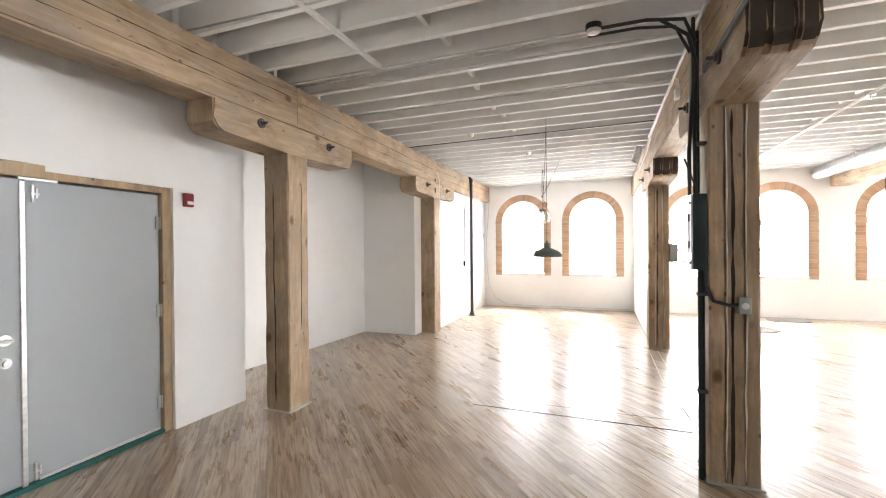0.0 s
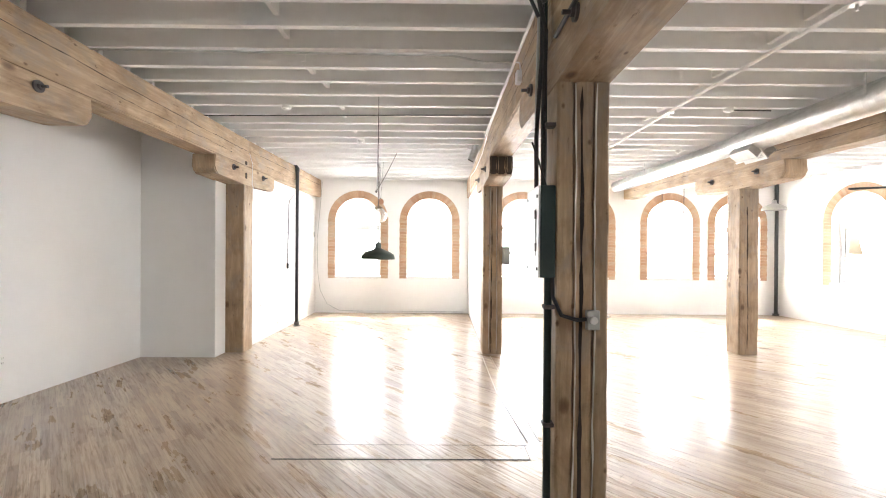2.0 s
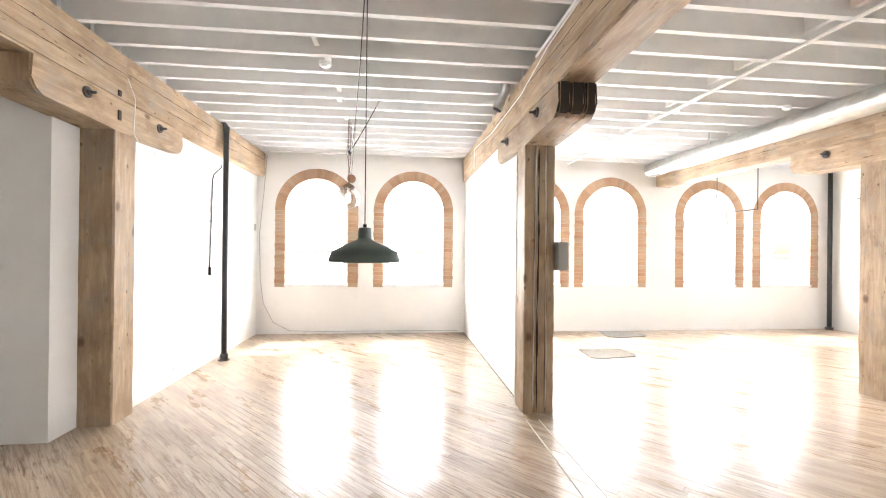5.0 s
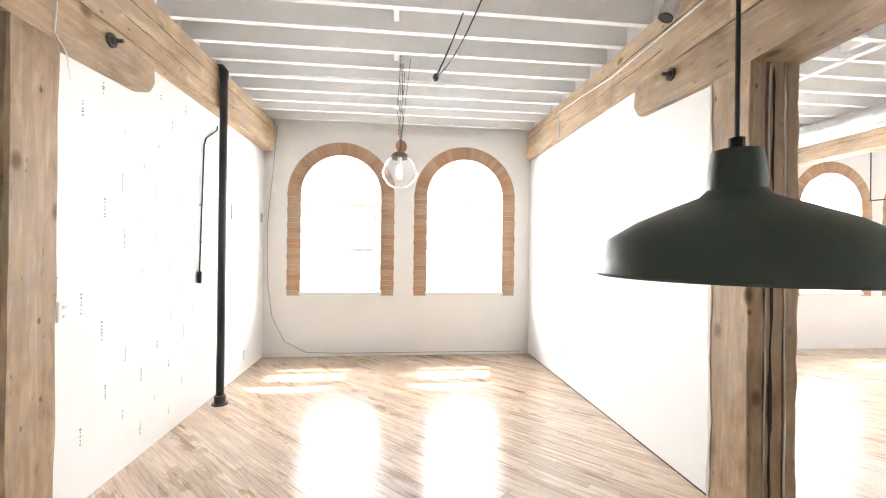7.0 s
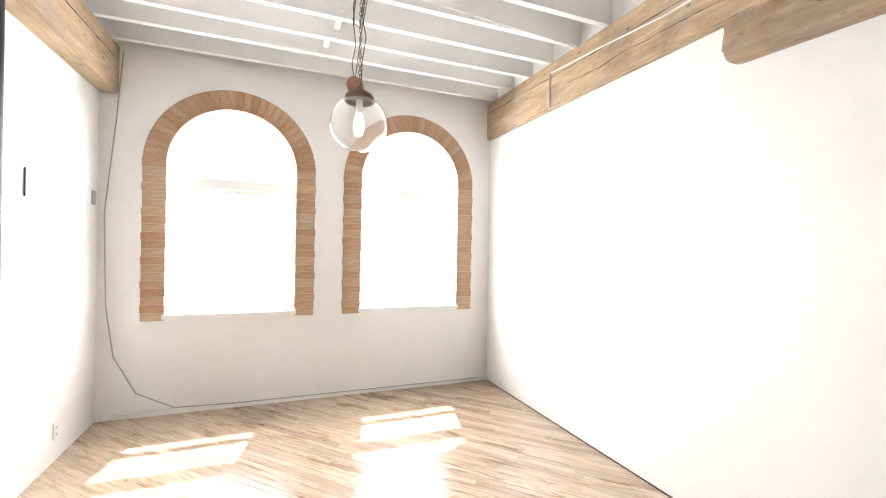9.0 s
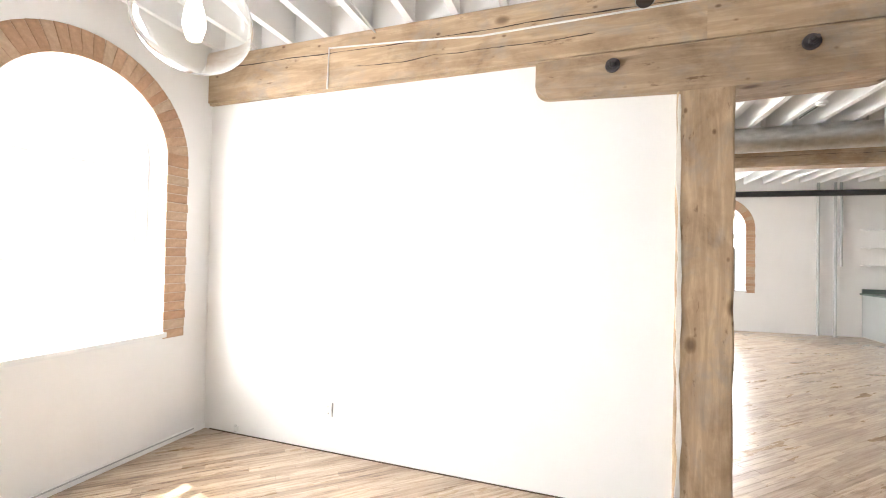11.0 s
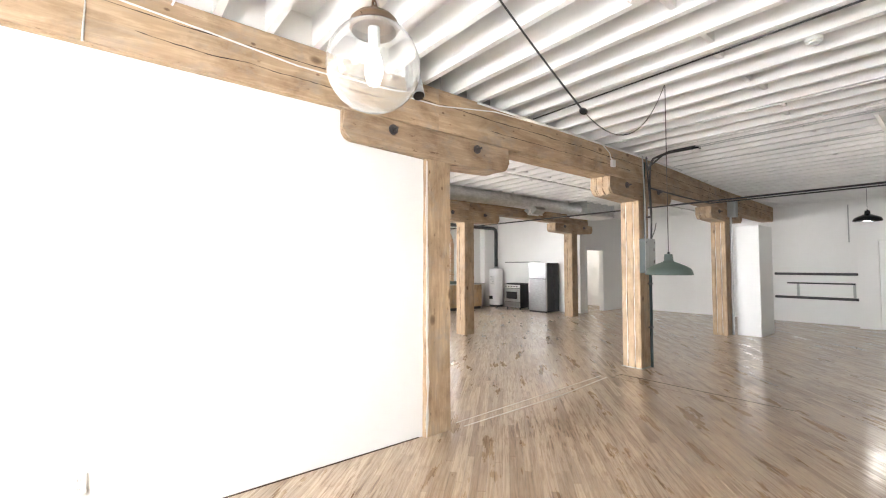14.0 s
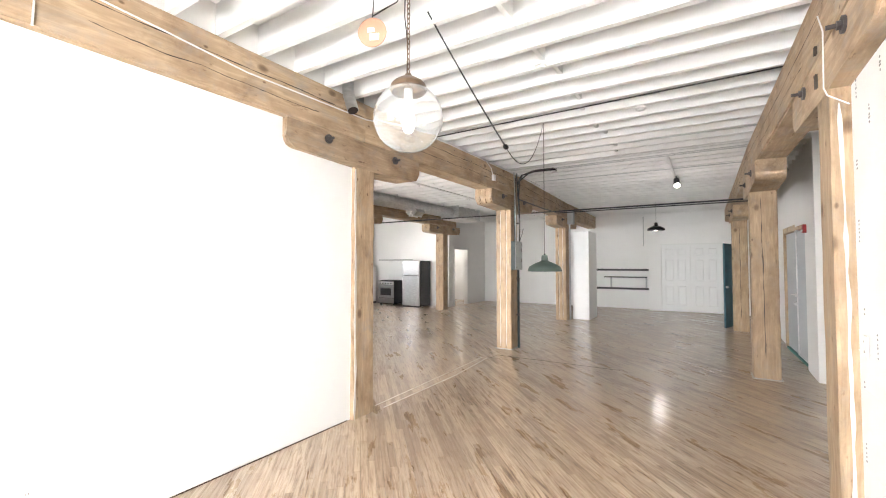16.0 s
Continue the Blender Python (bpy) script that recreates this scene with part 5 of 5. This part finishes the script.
tagged(part("pilaster", boxes((9.35, 9.75, -2.36, -1.6, 0, CEIL_Z)), WHITE), "white boxed corner pilaster", "pilaster", kind="structure")

bd = thing("panel_door", (7.38, -3.9, 0), "white door standing in the back room", "door")
part("door_leaf", boxes((-0.04, 0.0, -0.0, 0.8, 0.01, 2.05), bevel=0.004), TRIM, bd)
part("knob", cyl(bmesh.new(), (-0.04, 0.07, 1.0), (-0.09, 0.07, 1.0), 0.025, 14), ALU, bd)
part("casing", boxes((-0.03, 0.0, -0.09, 0.0, 0, 2.14), (-0.03, 0.0, 0.8, 0.89, 0, 2.14), (-0.03, 0.0, 0.0, 0.8, 2.05, 2.14)), TRIM, bd)
dc = thing("door_casing", (5.60, -3.24, 0), "white casing round the back room doorway", "door frame", kind="structure")
part("trim_board", boxes((-0.02, -0.002, -0.59, -0.5, 0, 2.2), (-0.02, -0.002, 0.5, 0.59, 0, 2.2), (-0.02, -0.002, -0.5, 0.5, 2.12, 2.2)), TRIM, dc)

# Unseen glowing fixture, added only to brighten the back room
rl2 = thing("ceiling_light", (6.5, -3.9, 3.2), "unseen round light added to brighten the back room", "ceiling light")
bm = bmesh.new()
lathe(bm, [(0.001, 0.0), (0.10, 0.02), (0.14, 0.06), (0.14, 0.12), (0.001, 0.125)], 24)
part("diffuser", bm, BULB, rl2, "glowing surface of the added back room light", True)
# ---------------------------------------------------------------- outside
tagged(part("ground", boxes((-400, 400, -400, 400, -4.3, -4.2)), painted("grey_yard", (0.3, 0.29, 0.28), 0.9)), "grey yard below the windows", "ground", kind="structure")

# ---------------------------------------------------------------- floor strips
PW = 0.057
ca, sa = math.cos(radians(PLANK_TURN)), math.sin(radians(PLANK_TURN))
X0, X1, Y0, Y1 = -4.95, 10.1, -5.5, 11.45


def clip_poly(pts):
    for ax, lim, sgn in ((0, X0, 1), (0, X1, -1), (1, Y0, 1), (1, Y1, -1)):
        out = []
        for i, p in enumerate(pts):
            q = pts[(i + 1) % len(pts)]
            dp, dq = sgn * (p[ax] - lim), sgn * (q[ax] - lim)
            if dp >= 0:
                out.append(p)
            if dp * dq < 0:
                t = dp / (dp - dq)
                out.append((p[0] + t * (q[0] - p[0]), p[1] + t * (q[1] - p[1])))
        pts = out
        if len(pts) < 3:
            return []
    return pts




def plank_data(length):
    bm = bmesh.new()
    box(bm, -length / 2 + 0.0008, length / 2 - 0.0008, -PW / 2 + 0.0006, PW / 2 - 0.0006, -0.012, 0.0)
    bmesh.ops.bevel(bm, geom=[e for e in bm.edges if all(v.co.z > -0.001 for v in e.verts)], offset=0.0012, segments=1, affect="EDGES")
    bmesh.ops.recalc_face_normals(bm, faces=bm.faces)
    me = bpy.data.meshes.new("floor_plank")
    bm.to_mesh(me)
    bm.free()
    me.materials.append(FLOORW)
    return me


LENGTHS = (0.45, 0.7, 0.95, 1.3)
PLANKS = [plank_data(q) for q in LENGTHS]
verts, faces = [], []
rnd = random.Random(5)
single = 0
half_u, half_v = 13.5, 13.5
cx, cy = (X0 + X1) / 2, (Y0 + Y1) / 2
v = -half_v
while v < half_v:
    u = -half_u - rnd.random() * 1.3
    while u < half_u:
        pick = rnd.choice((0, 1, 1, 2, 2, 3))
        length = LENGTHS[pick]
        um = u + length / 2
        mx, my = cx + ca * um - sa * v, cy + sa * um + ca * v
        if X0 - 0.8 < mx < X1 + 0.8 and Y0 - 0.8 < my < Y1 + 0.8:
            dz = rnd.uniform(-0.0006, 0.0006)
            if single < 300 and -2.0 < mx < 0.0 and 5.6 < my < 10.5:
                b = new("plank", PLANKS[pick])
                b.parent = FLOOR
                b.matrix_basis = pose(mx, my, dz, rnd.uniform(-0.15, 0.15), 0, PLANK_TURN)
                single += 1
            else:
                hl, hw = length / 2 - 0.0008, PW / 2 - 0.0006
                pts = clip_poly([(mx + ca * a - sa * b, my + sa * a + ca * b) for a, b in ((-hl, -hw), (hl, -hw), (hl, hw), (-hl, hw))])
                if pts:
                    n, k = len(verts), len(pts)
                    verts += [(p[0], p[1], dz) for p in pts] + [(p[0], p[1], -0.012) for p in pts]
                    faces.append(tuple(range(n, n + k)))
                    faces += [(n + i, n + k + i, n + k + (i + 1) % k, n + (i + 1) % k) for i in range(k)]
        u += length
    v += PW
me = bpy.data.meshes.new("floor_planks")
me.from_pydata(verts, [], faces)
me.materials.append(FLOORW)
fp = new("floor_planks", me)
fp.parent = FLOOR
tagged(fp, kind="stuff")
